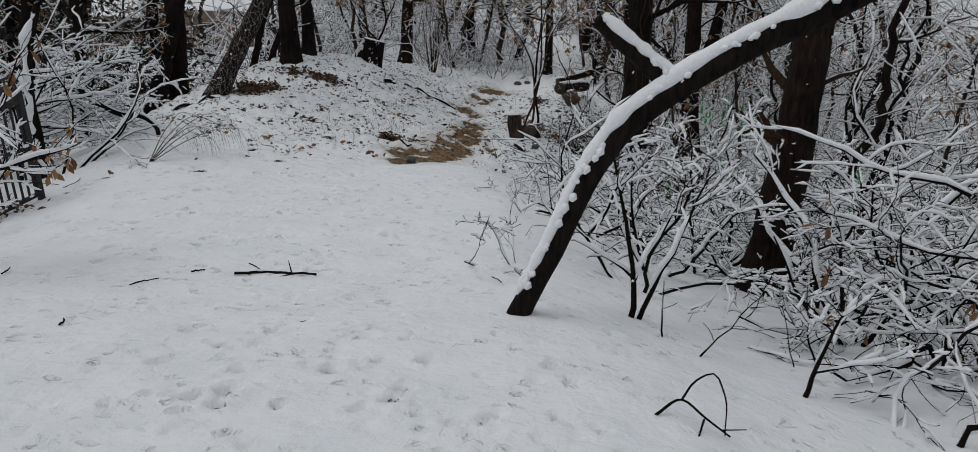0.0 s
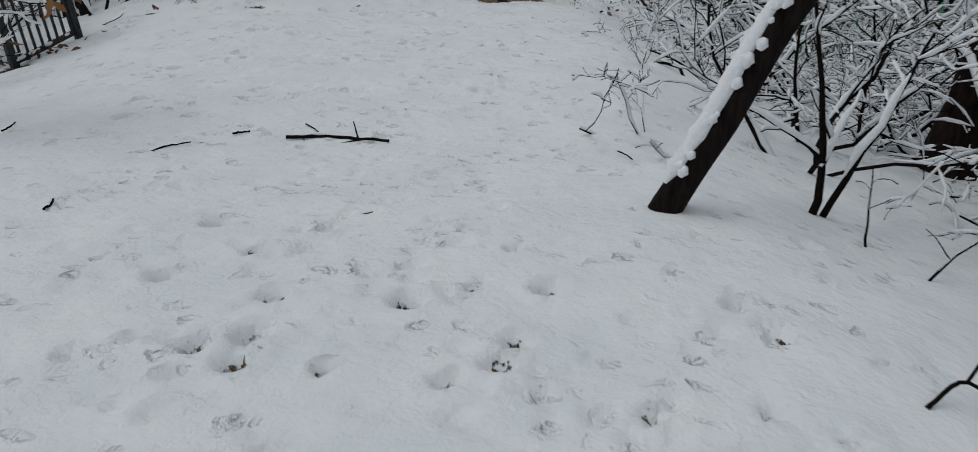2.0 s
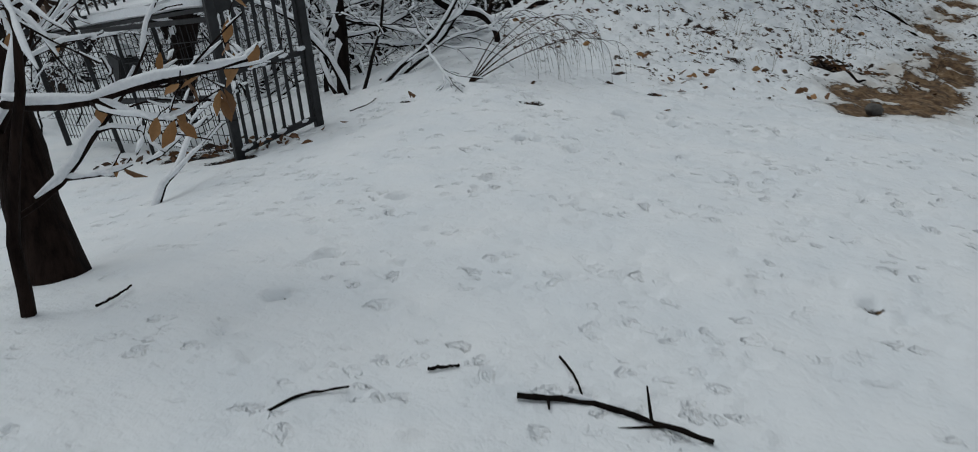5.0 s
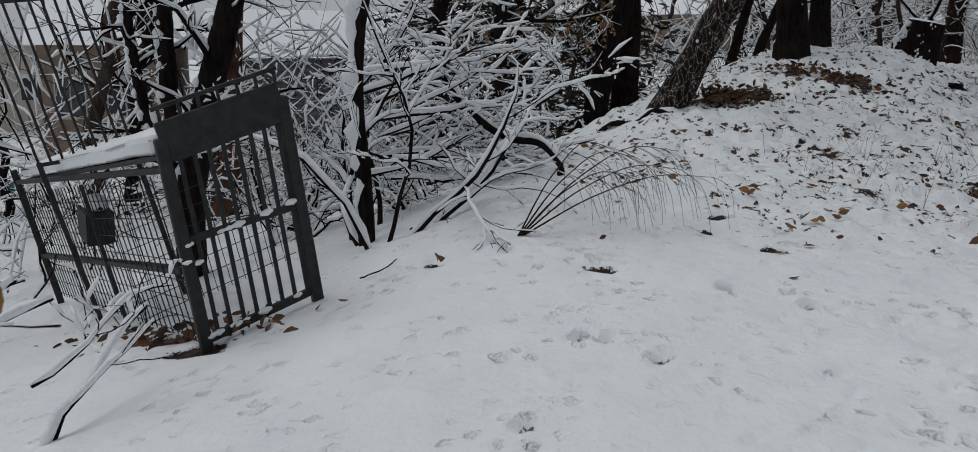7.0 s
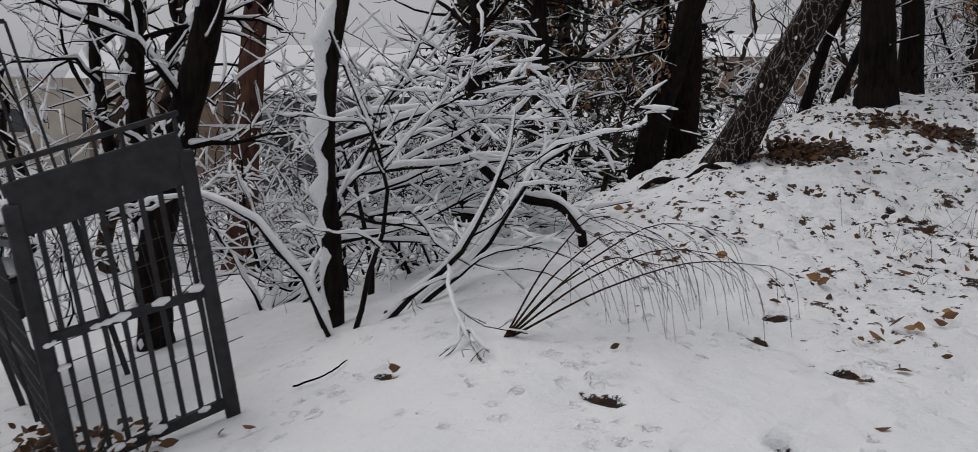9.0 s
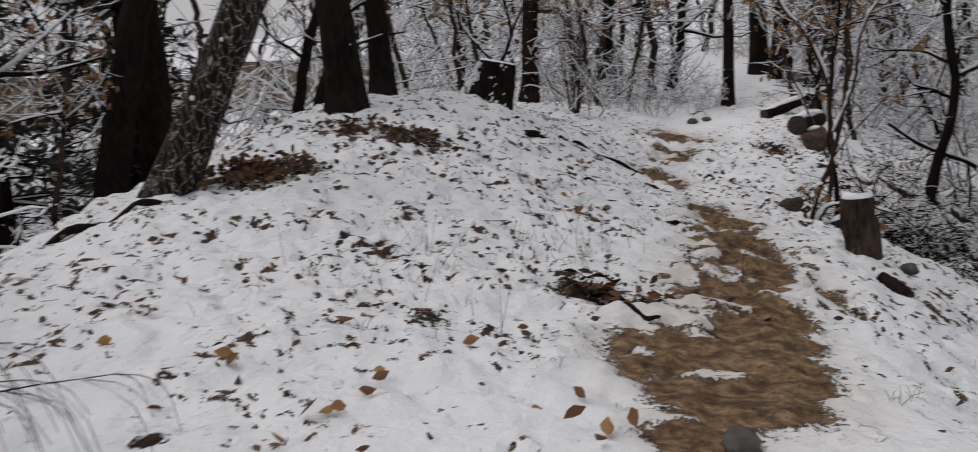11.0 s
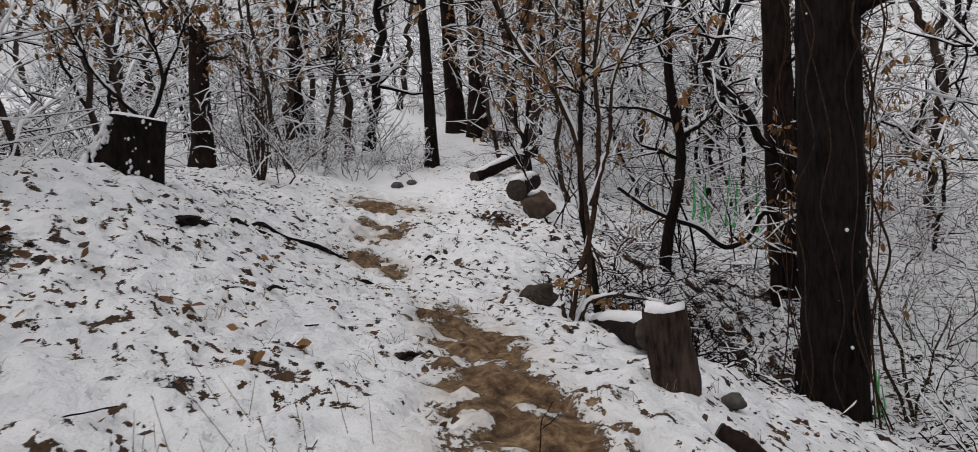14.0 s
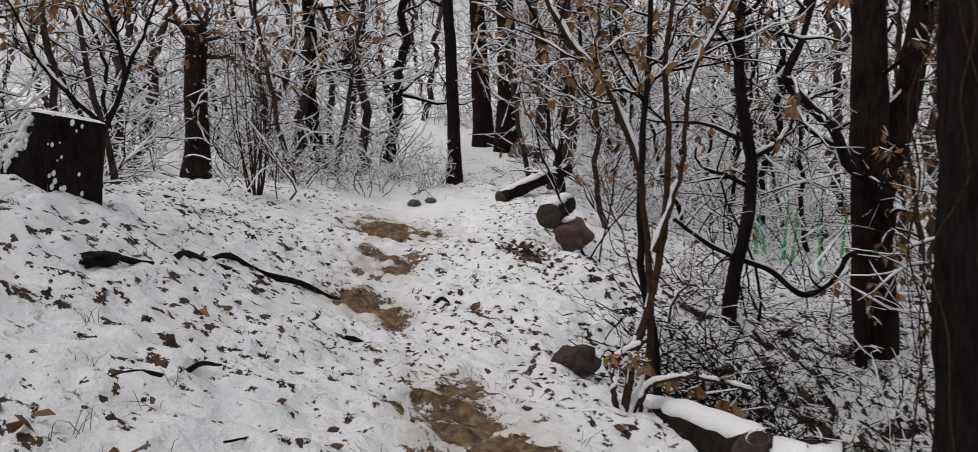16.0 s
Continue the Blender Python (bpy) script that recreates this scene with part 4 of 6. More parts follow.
# ---- the stumps, logs and stones by the path ----
def stump():
    at = (-2.93, 20.35, gz(-2.93, 20.35) - 0.03)
    ob = thing("stump", at, "broad dark tree stump with a slanted snowy top", "stump")
    rng = np.random.RandomState(3)
    n, sides = 26, 40
    ang = np.arange(sides) * 2 * math.pi / sides
    v = []
    for k in range(n):
        u = k / (n - 1)
        lob = 1 + 0.10 * np.sin(ang * 3 + 1) + 0.06 * np.sin(ang * 7 + 2 + u) + 0.05 * (field(ang * 3, 0 * ang + u * 0.7, 0.5, 4) - 0.5) * 2
        spread = 0.30 + 0.04 * (1 - u) ** 1.6 + 0.55 * np.clip(np.cos(ang - math.pi), 0, 1) ** 2 * (1 - u) ** 1.3
        x, y = np.cos(ang) * spread * lob + 0.16 * u - 0.1, np.sin(ang) * spread * lob
        z = -0.25 + u * (0.98 - 0.2 * x)
        v.append(np.stack([x, y, z], -1))
    v = np.concatenate(v)
    i = (np.arange(n - 1)[:, None] * sides + np.arange(sides)[None, :])
    j = np.arange(n - 1)[:, None] * sides + (np.arange(sides)[None, :] + 1) % sides
    part_mesh("trunk_base", quad_mesh("trunk_base", v, np.stack([i, j, j + sides, i + sides], -1).reshape(-1, 4), BARK), ob)
    bm = bmesh.new()
    top = v[-sides:]
    ring = [bm.verts.new(Vector(p) * 0.985 + Vector((0, 0, 0.012))) for p in top]
    mid = [bm.verts.new(Vector((p[0] * 0.85, p[1] * 0.85, p[2] + 0.03 + rng.uniform(-0.008, 0.008)))) for p in top]
    cen = bm.verts.new((0.06, 0, 0.755))
    for k in range(sides):
        q = (k + 1) % sides
        bm.faces.new((ring[k], ring[q], mid[q], mid[k]))
        bm.faces.new((mid[k], mid[q], cen))
    part("snow_cap", bm, SNOW, ob, "thin cap of snow on the cut top", True)
    s = Tubes()
    for _ in range(240):
        u = rng.uniform(0.05, 0.99)
        a = rng.normal(3.15, 0.45) if rng.rand() < 0.8 else rng.uniform(3.6, 5.6)
        far = 0.30 + 0.04 * (1 - u) ** 1.6 + 0.55 * max(0, math.cos(a - math.pi)) ** 2 * (1 - u) ** 1.3
        p = np.array((math.cos(a) * far * 1.02 + 0.16 * u - 0.1, math.sin(a) * far * 1.02, -0.25 + u * 1.0))
        w = rng.uniform(0.012, 0.045) * (1.0 if 2.5 < a < 3.8 else 0.5)
        s.add(np.array([p - (0.3 * w, 0, w * 1.3), p, p + (0.3 * w, 0, w * 1.2)]), np.array((w * 0.5, w, w * 0.4)), 6)
    tagged(part_mesh("snow_load", s.mesh("snow_load", SNOW), ob, "snow plastered on the flared side"), kind="stuff")
    ob.scale = (0.84, 0.84, 0.84)


def cut_post():
    at = (0.55, 15.9, gz(0.55, 15.9) + 0.02)
    ob = thing("cut_stump", at, "short upright cut stump with a snow cap beside the path", "stump")
    t = Tubes()
    pts = smooth_line([(0.03, 0, -0.25), (0.02, 0, 0.0), (-0.02, 0, 0.22), (-0.04, 0, 0.44)], 22)
    t.add(pts, np.interp(np.linspace(0, 1, 22), [0, 0.3, 1], [0.165, 0.15, 0.138]), 30, 1.0, 0.14, 2)
    part_mesh("body", t.mesh("body", BARK_FAR), ob)
    t = Tubes()
    t.add(np.array([(-0.04, 0, 0.43), (-0.04, 0, 0.445), (-0.045, 0.01, 0.458), (-0.035, 0, 0.462)]), np.array((0.13, 0.132, 0.11, 0.01)), 18, 1.0, 0.12, 5)
    part_mesh("snow_cap", t.mesh("snow_cap", SNOW), ob)


def log(name, label, a, b, r, snow=0.05, seed=1):
    a, b = np.array(a, float), np.array(b, float)
    ob = thing(name, a, label, "log")
    line = smooth_line([(0, 0, 0), (b - a) * 0.5 + (0, 0, 0.02), b - a], 16)
    t = Tubes()
    rr = np.full(16, r) * np.random.RandomState(seed).uniform(0.94, 1.06, 16)
    t.add(line, rr, 20, 1.0, 0.07, seed)
    part_mesh("bark", t.mesh("bark", BARK_WARM), ob)
    for nm, p, d in (("cut_end", line[0], line[0] - line[1]), ("cut_end", line[-1], line[-1] - line[-2])):
        d = unit(d)
        t = Tubes()
        t.add(np.array([p, p + d * 0.012, p + d * 0.014]), np.array((r * 0.99, r * 0.93, 0.004)), 20)
        part_mesh(nm, t.mesh(nm, CUT), ob, "dark weathered cut face")
    if snow:
        t = Tubes()
        rng = np.random.RandomState(seed + 50)
        w = rng.uniform(0.8, 1.15, 16) * r * 0.72
        w[0] *= 0.6
        w[-1] *= 0.6
        t.add(line + (0, 0, r * 0.72), w, 12, 0.62)
        part_mesh("snow_load", t.mesh("snow_load", SNOW), ob)
    return ob


def logs_and_stones():
    log("log", "fallen dark log with snow on top beside the cut stump", (1.19, 18.95, -0.27), (0.88, 16.81, 0.19), 0.135, seed=2)
    z = gz(2.1, 23.9)
    log("log", "thick sawn log lying beside the path, its cut end facing", (2.05, 23.85, z + 0.48), (3.0, 26.0, z + 0.5), 0.17, seed=4)
    log("log", "dark fallen trunk with snow on top, uphill of the sawn log", (2.3, 27.6, gz(2.3, 27.6) + 0.1), (3.9, 28.6, gz(3.9, 28.6) + 0.45), 0.13, seed=7)
    bm = bmesh.new()
    bmesh.ops.create_icosphere(bm, subdivisions=4, radius=0.25)
    for q in bm.verts:
        q.co *= 1 + 0.5 * noise.noise(q.co * 5 + Vector((3, 1, 0))) + 0.08 * noise.noise(q.co * 14)
        q.co.z *= 0.85
    ob = part("boulder", bm, plain_material("brown_earthy_stone", (0.035, 0.022, 0.017), (0.13, 0.085, 0.062), 7, 0.8, 0, 0.6), None, "", True)
    ob.matrix_world = pose(2.4, 23.95, z + 0.2, 0, 0, 30)
    tagged(ob, "brown earthy boulder under the sawn log beside the path", "boulder")
    cap = Tubes()
    cap.add(smooth_line([(-0.14, 0.1, 0.17), (0.05, 0.02, 0.22), (0.2, -0.02, 0.1)], 7), np.array((0.02, 0.07, 0.09, 0.09, 0.08, 0.05, 0.01)), 9, 0.5)
    part_mesh("snow_cap", cap.mesh("snow_cap", SNOW), ob)
    log("log", "dark half-buried log end on the bank", (0.52, 15.35, gz(0.52, 15.35) - 0.01), (0.66, 15.2, gz(0.66, 15.2) - 0.03), 0.08, 0, seed=6)
    rng = np.random.RandomState(17)
    for x, y, s in [(0.92, 19.55, 0.19), (0.95, 15.9, 0.07), (5.1, 36.2, 0.4), (1.0, 29.5, 0.13), (1.35, 29.6, 0.11), (-1.15, 12.05, 0.08)]:
        bm = bmesh.new()
        bmesh.ops.create_icosphere(bm, subdivisions=3, radius=s)
        for q in bm.verts:
            q.co *= 1 + 0.35 * noise.noise(q.co * (1.6 / s) + Vector((x, y, 0)))
            q.co.z *= 0.7
        ob = part("stone", bm, STONE if y < 19 or y > 20 else CUT, None, "", True)
        ob.matrix_world = pose(x, y, gz(x, y) + s * 0.25, 0, 0, rng.uniform(0, 360))
        tagged(ob, "dark wet stone half sunk in the snow", "stone")


stump()
cut_post()
logs_and_stones()


# ---- the tilted iron gate and the wire fence ----
def fence():
    o = np.array((-5.72, 8.95, -0.36))
    x = unit((0.32, 0.63, 0.23))
    z0 = np.array((-0.1397, -0.2762, 0.9509))
    z = unit(z0 + 0.176 * x)
    side = np.array((-3.8, 1.25, -0.6))
    sd = unit(side)
    ob = thing("iron_gate", o, "tilted dark iron bar gate with a sheet-metal top panel", "gate")

    def beam(name, a, b, w, d, parent, mat=IRON, n=None):
        """A square bar from a to b (relative to the gate's foot)."""
        a, b = np.asarray(a, float), np.asarray(b, float)
        t = unit(b - a)
        s = unit(np.cross(t, n if n is not None else np.cross(x, z)))
        q = np.cross(s, t)
        bm = bmesh.new()
        vs = [bm.verts.new(p + s * i * w / 2 + q * j * d / 2) for p in (a, b) for i, j in ((-1, -1), (1, -1), (1, 1), (-1, 1))]
        for f in ((0, 1, 2, 3), (7, 6, 5, 4), (0, 4, 5, 1), (1, 5, 6, 2), (2, 6, 7, 3), (3, 7, 4, 0)):
            bm.faces.new([vs[k] for k in f])
        bmesh.ops.recalc_face_normals(bm, faces=bm.faces)
        bmesh.ops.bevel(bm, geom=bm.edges[:], offset=min(w, d) * 0.12, segments=1, affect="EDGES")
        return part(name, bm, mat, parent)

    W, H = 0.743, 1.30
    beam("post", -z * 0.1, z * H, 0.075, 0.075, ob)
    beam("post", x * W - z * 0.1, x * W + z * H, 0.07, 0.07, ob)
    beam("bottom_rail", z * 0.05, x * W + z * 0.05, 0.05, 0.04, ob)
    beam("middle_rail", z * 0.68 + x * 0.03, x * W + z * 0.62, 0.045, 0.03, ob)
    beam("top_panel", z * 1.27, x * W + z * 1.27, 0.24, 0.05, ob)
    beam("top_rail", z * 1.47 - x * 0.02, x * W + z * 1.47, 0.025, 0.03, ob)
    for k in range(7):
        u = 0.02 + (W - 0.04) * k / 6
        beam("finial", x * u + z * 1.38, x * u + z * 1.47, 0.018, 0.018, ob)
    for k in range(8):
        u = 0.085 + (W - 0.14) * k / 7
        beam("bar", x * u + z * 0.05, x * u + z * 1.18, 0.025, 0.02, ob)
    rng = np.random.RandomState(47)
    for k in range(16):
        u, h = rng.uniform(0, W), rng.choice([0.07, 0.66, rng.uniform(0.1, 1.1)])
        p = x * u + z * h + np.cross(x, z) * 0.02
        w = rng.uniform(0.014, 0.03)
        t = Tubes()
        t.add(np.array([p - x * w * 1.6, p, p + x * w * 1.4]), np.array((w * 0.4, w, w * 0.4)), 7, 0.8)
        part_mesh("snow_clump", t.mesh("snow_clump", SNOW), ob)
    fe = thing("wire_fence", o, "sagging wire-mesh fence with iron posts and rail", "fence")
    up = unit(z0 + 0.1 * x)
    beam("post", side - z * 0.1, side + up * 1.32, 0.06, 0.06, fe)
    beam("post", side * 0.42 - z * 0.1, side * 0.42 + up * 1.1, 0.03, 0.03, fe)
    beam("rail", sd * 0.1 + z * 0.5, side + up * 0.45, 0.06, 0.04, fe, n=up)
    beam("top_rail", z * 1.12, side + up * 1.2, 0.04, 0.04, fe, n=up)
    L = np.linalg.norm(side)
    rowsw = [(sd * 0.02 + up * h, sd * L + up * h) for h in np.arange(0.06, 1.1, 0.13)]
    cols = [(sd * u + up * 0.03, sd * u + up * 1.1) for u in np.arange(0.05, L, 0.11)]
    part_mesh("wire_mesh", rods(rowsw + cols, 0.004, 4).mesh("wire_mesh", IRON), fe, "thin dark welded wires")
    rowsw = [(sd * 1.2 + up * h, sd * 1.2 + x * 1.2 + up * h) for h in np.arange(0.06, 0.95, 0.13)]
    cols = [(sd * 1.2 + x * u + up * 0.03, sd * 1.2 + x * u + up * 0.95) for u in np.arange(0.0, 1.2, 0.11)]
    part_mesh("wire_mesh", rods(rowsw + cols, 0.003, 4).mesh("wire_mesh", IRON), fe)
    bx = thing("meter_box", o + sd * 1.9 + z * 0.78, "small dark metal box with a snow cap on the fence", "box")
    bm = bmesh.new()
    box_bm(bm, (0.3, 0.2, 0.26), pose(0, 0, 0, 0, -8, 160))
    bmesh.ops.bevel(bm, geom=bm.edges[:], offset=0.012, segments=2, affect="EDGES")
    part("case", bm, IRON, bx)
    t = Tubes()
    t.add(smooth_line([(-0.15, 0.05, 0.15), (0, 0, 0.17), (0.15, -0.05, 0.14)], 8), np.array((0.03, 0.08, 0.1, 0.1, 0.1, 0.09, 0.07, 0.02)), 10, 0.6)
    part_mesh("snow_cap", t.mesh("snow_cap", SNOW), bx)
    rf = thing("shed_roof_board", o + z * 1.2, "low board roof under a smooth blanket of snow", "roof")
    bm = bmesh.new()
    mid = side * 0.5 + x * 0.22
    m = Matrix(((sd[0], x[0], up[0], mid[0]), (sd[1], x[1], up[1], mid[1]), (sd[2], x[2], up[2], mid[2]), (0, 0, 0, 1)))
    box_bm(bm, (L, 0.5, 0.03), m)
    part("board", bm, IRON, rf)
    bm = bmesh.new()
    box_bm(bm, (L * 0.99, 0.52, 0.11), m @ Matrix.Translation((0, 0, 0.072)))
    bmesh.ops.subdivide_edges(bm, edges=bm.edges[:], cuts=7, use_grid_fill=True)
    bmesh.ops.bevel(bm, geom=[e for e in bm.edges if e.calc_face_angle(0) > 1], offset=0.035, segments=3, affect="EDGES")
    for q in bm.verts:
        q.co += Vector((0, 0, 0.03 * noise.noise(q.co * 3)))
    part("snow_cover", bm, SNOW, rf, "thick smooth snow", True)
    pn = thing("bar_panel", (-8.1, 9.35, 0.55), "leaning dark iron bar panel standing above the fence", "fence")
    px = unit((0.27, 0.56, 0.08))
    pz = unit((-0.1, -0.22, 0.95))
    beam("bottom_rail", (0, 0, 0), px * 0.7, 0.03, 0.03, pn)
    beam("top_rail", pz * 1.25, px * 0.7 + pz * 1.25, 0.03, 0.03, pn)
    for k in range(9):
        u = px * (0.7 * k / 8)
        beam("bar", u, u + pz * 1.25, 0.02, 0.018, pn)
    beam("leg", -pz * 1.6, pz * 0.02, 0.04, 0.04, pn)
    beam("leg", px * 0.7 - pz * 1.6, px * 0.7 + pz * 0.02, 0.04, 0.04, pn)


fence()


# ---- plants of the clearing's edge ----
def edge_plants():
    rng = np.random.RandomState(77)
    oak = tree("oak", "small dark oak keeping withered brown leaves", (-4.45, 6.35, gz(-4.45, 6.35)), 51, 3.4, 0.13, (-0.27, 0.0), 0.012, BARK_WARM, 7, 0.35, 1.3,
               dict(HEAVY, snow=0.024, children=(5, 4, 3), levels=3, leafy=0.2), 1.35, LEAF, sides=18, relief=0.12, spots=25)
    plant("oak_sapling", "thin oak sapling with snowy twigs and dangling brown leaves", "sapling", (-4.03, 5.92, gz(-4.03, 5.92)), 52,
          [((0, 0, -0.1), (0.05, 0.1, 1), 1.7, 0.032), ((0.01, 0.02, 0.85), (0.75, 0.2, 0.12), 0.95, 0.017), ((0, 0, 0.75), (-0.5, 0.7, 0.5), 1.0, 0.015), ((0.0, 0.0, 0.4), (0.6, 0.85, 0.5), 0.9, 0.013)],
          dict(HEAVY, snow=0.034, levels=2, children=(6, 4), wander=0.15, rise=(0.05, 0.04, 0.02, 0), leafy=0.4, leaf_n=3, leaf=(0.07, 0.13)), BARK_WARM, LEAF)
    plant("sapling", "thin straight sapling with snowy twigs by the gate", "sapling", (-5.35, 7.7, gz(-5.35, 7.7)), 53, [((0, 0, -0.1), (0.02, 0.02, 1), 1.0, 0.014), ((0, 0, 0.3), (0.4, 0.5, 0.5), 0.8, 0.008)], dict(HEAVY, levels=2, children=(4, 4)))
    plant("snowy_shrub", "many-stemmed bare shrub plastered with snow", "shrub", (-5.85, 10.75, gz(-5.85, 10.75)), 54,
          [((0.0, -0.1, -0.1), (0.1, 0.0, 1), 1.9, 0.02), ((0.1, -0.05, -0.1), (0.5, 0.15, 1), 2.1, 0.02), ((0.15, 0, -0.1), (0.9, 0.5, 0.9), 2.0, 0.022), ((-0.3, 0.1, -0.1), (-0.8, 0.1, 1), 1.3, 0.02), ((0.1, 0.1, -0.05), (0.9, 0.9, 0.7), 2.0, 0.02)],
          dict(HEAVY, children=(6, 5, 3)), BARK)
    for k, (x, y, tx, ty, s) in enumerate([(-7.6, 13.6, 0.6, -0.2, 1.0), (-8.4, 12.2, 0.3, 0.4, 1.1), (-8.6, 14.6, 0.5, 0, 1.1), (-7.4, 15.8, 0.3, -0.2, 0.8), (-9.6, 13.2, 0.5, -0.2, 1.2)]):
        plant("snowy_shrub", "spreading bare shrub with long snow-lined branches", "shrub", (x, y, gz(x, y)), 60 + k, stems_fan(rng, 5, 1.9 * s, 0.017 * s, 0.8, 0.12, (tx, ty)), dict(HEAVY, children=(5, 5, 3), snow=0.05), group="shrubs beyond the gate")
    for k, (x, y, h) in enumerate([(-6.9, 12.0, 1.0), (-7.3, 13.0, 0.8), (-6.6, 11.3, 1.2), (-7.8, 12.6, 1.3)]):
        boughs = [((0, 0, -0.15), (-0.12, 0.0, 1), h + 0.5, 0.03)] + [((0, 0, h * u), (0.9 + rng.normal() * 0.15, 0.45 + rng.normal() * 0.3, 0.12 + 0.2 * u), 2.1 * rng.uniform(0.7, 1.1), 0.014) for u in (0.45, 0.65, 0.85, 1.05, 1.2)]
        plant("snowy_sapling", "small tree with long level boughs under thick snow", "sapling", (x, y, gz(x, y)), 80 + k, boughs, dict(HEAVY, levels=2, children=(8, 4), flatten=0.15, wander=0.13, snow=0.055, gaps=0.03, ratio=(0.25, 0.5)), BARK, group="boughs beyond the gate")
    ob = thing("snow_plastered_trunk", (-6.1, 10.85, gz(-6.1, 10.85)), "slim dark trunk plastered with lumps of wet snow", "tree")
    t, s = Tubes(), Tubes()
    line = smooth_line([(0.05, 0, -0.2), (0.02, 0, 0.5), (-0.06, 0.03, 1.1), (-0.04, 0.05, 1.7), (0.12, 0.05, 2.3)], 30)
    t.add(line, np.linspace(0.075, 0.05, 30), 12, 1, 0.08, 2)
    s.add(line[4:29] + (-0.02, -0.05, 0) + rng.normal(size=(25, 3)) * (0.018, 0.012, 0.006), rng.uniform(0.35, 1.35, 25) * np.interp(np.linspace(0, 1, 25), [0, 0.3, 0.8, 1], [0.02, 0.05, 0.07, 0.02]), 9)
    part_mesh("trunk", t.mesh("trunk", BARK), ob)
    part_mesh("snow_load", s.mesh("snow_load", SNOW), ob)
    ob = thing("fallen_limb", (-5.2, 12.4, gz(-5.2, 12.4)), "dark drooping dead limb with snow on top", "branch")
    t, s = Tubes(), Tubes()
    line = smooth_line([(0.12, 0, -0.05), (0.1, 0, 0.1), (-0.1, 0.05, 0.26), (-0.5, 0.1, 0.3), (-1.0, 0.15, 0.55), (-1.4, 0.2, 0.95)], 26)
    r = np.linspace(0.035, 0.05, 26)
    t.add(line, r, 9, 1, 0.06, 3)
    lay_snow(s, line, r, 0.04, rng, 8, 0.02)
    part_mesh("limb", t.mesh("limb", BARK), ob)
    part_mesh("snow_load", s.mesh("snow_load", SNOW), ob)
    # arching dry stalks
    t, s = Tubes(), Tubes()
    ob = thing("arching_stalks", (-4.5, 10.6, gz(-4.5, 10.6)), "bent dry stalks with fine hanging sprays", "plant")
    for k in range(6):
        h, reach = rng.uniform(0.4, 0.75), rng.uniform(0.6, 1.3)
        dx, dy = 0.72 + rng.uniform(-0.1, 0.1), 0.5 + rng.uniform(-0.25, 0.2)
        line = smooth_line([(0, 0, -0.03), (dx * reach * 0.5, dy * reach * 0.5, h * 0.6), (dx * reach * 0.85, dy * reach * 0.85, h * 0.85), (dx * reach * 1.2, dy * reach * 1.2, h * 0.8)], 14)
        one = Tubes()
        one.add(line, np.linspace(0.007, 0.002, 14), 5)
        part_mesh("stalk", one.mesh("stalk", TWIG_BROWN), ob)
        for _ in range(10):
            i = rng.randint(7, 14)
            d = unit((dx + rng.normal() * 0.4, dy + rng.normal() * 0.4, -0.2))
            hang = smooth_line([line[i], line[i] + d * 0.16 + (0, 0, -0.05), line[i] + d * 0.26 + (0, 0, -0.3 * rng.uniform(0.5, 1.3))], 6)
            t.add(hang, np.linspace(0.0022, 0.0012, 6), 3)
            if rng.rand() < 0.3:
                s.add(hang[:3] + (0, 0, 0.004), np.array((0.002, 0.005, 0.002)), 4)
    tagged(part_mesh("spray", t.mesh("spray", TWIG_BROWN), ob, "fine hanging seed sprays"), kind="stuff")
    tagged(part_mesh("snow_load", s.mesh("snow_load", SNOW), ob), kind="stuff")


edge_plants()


def path_saplings():
    rng = np.random.RandomState(91)
    for k, (x, y, sc) in enumerate([(2.3, 20.9, 0.8), (2.9, 24.6, 1.1), (4.4, 22.6, 1.1), (5.0, 18.8, 1.1), (5.6, 20.6, 1.3)]):
        st = [((rng.normal() * 0.08, rng.normal() * 0.08, -0.15), (rng.normal() * 0.22, rng.normal() * 0.22, 1), rng.uniform(1.8, 3.4) * sc, rng.uniform(0.012, 0.026) * sc) for _ in range(rng.randint(2, 4))]
        plant("sapling", "crooked bare sapling with light snow and a few brown leaves", "sapling", (x, y, gz(x, y)), 200 + k, st, dict(LIGHT, wander=0.24, levels=3, children=(5, 4, 3), leafy=(0.08, 0.4, 0.14)[k % 3], leaf_n=5, leaf=(0.07, 0.13)), TWIG if k % 3 else TWIG_BROWN, LEAF, group="saplings on the bank")


path_saplings()


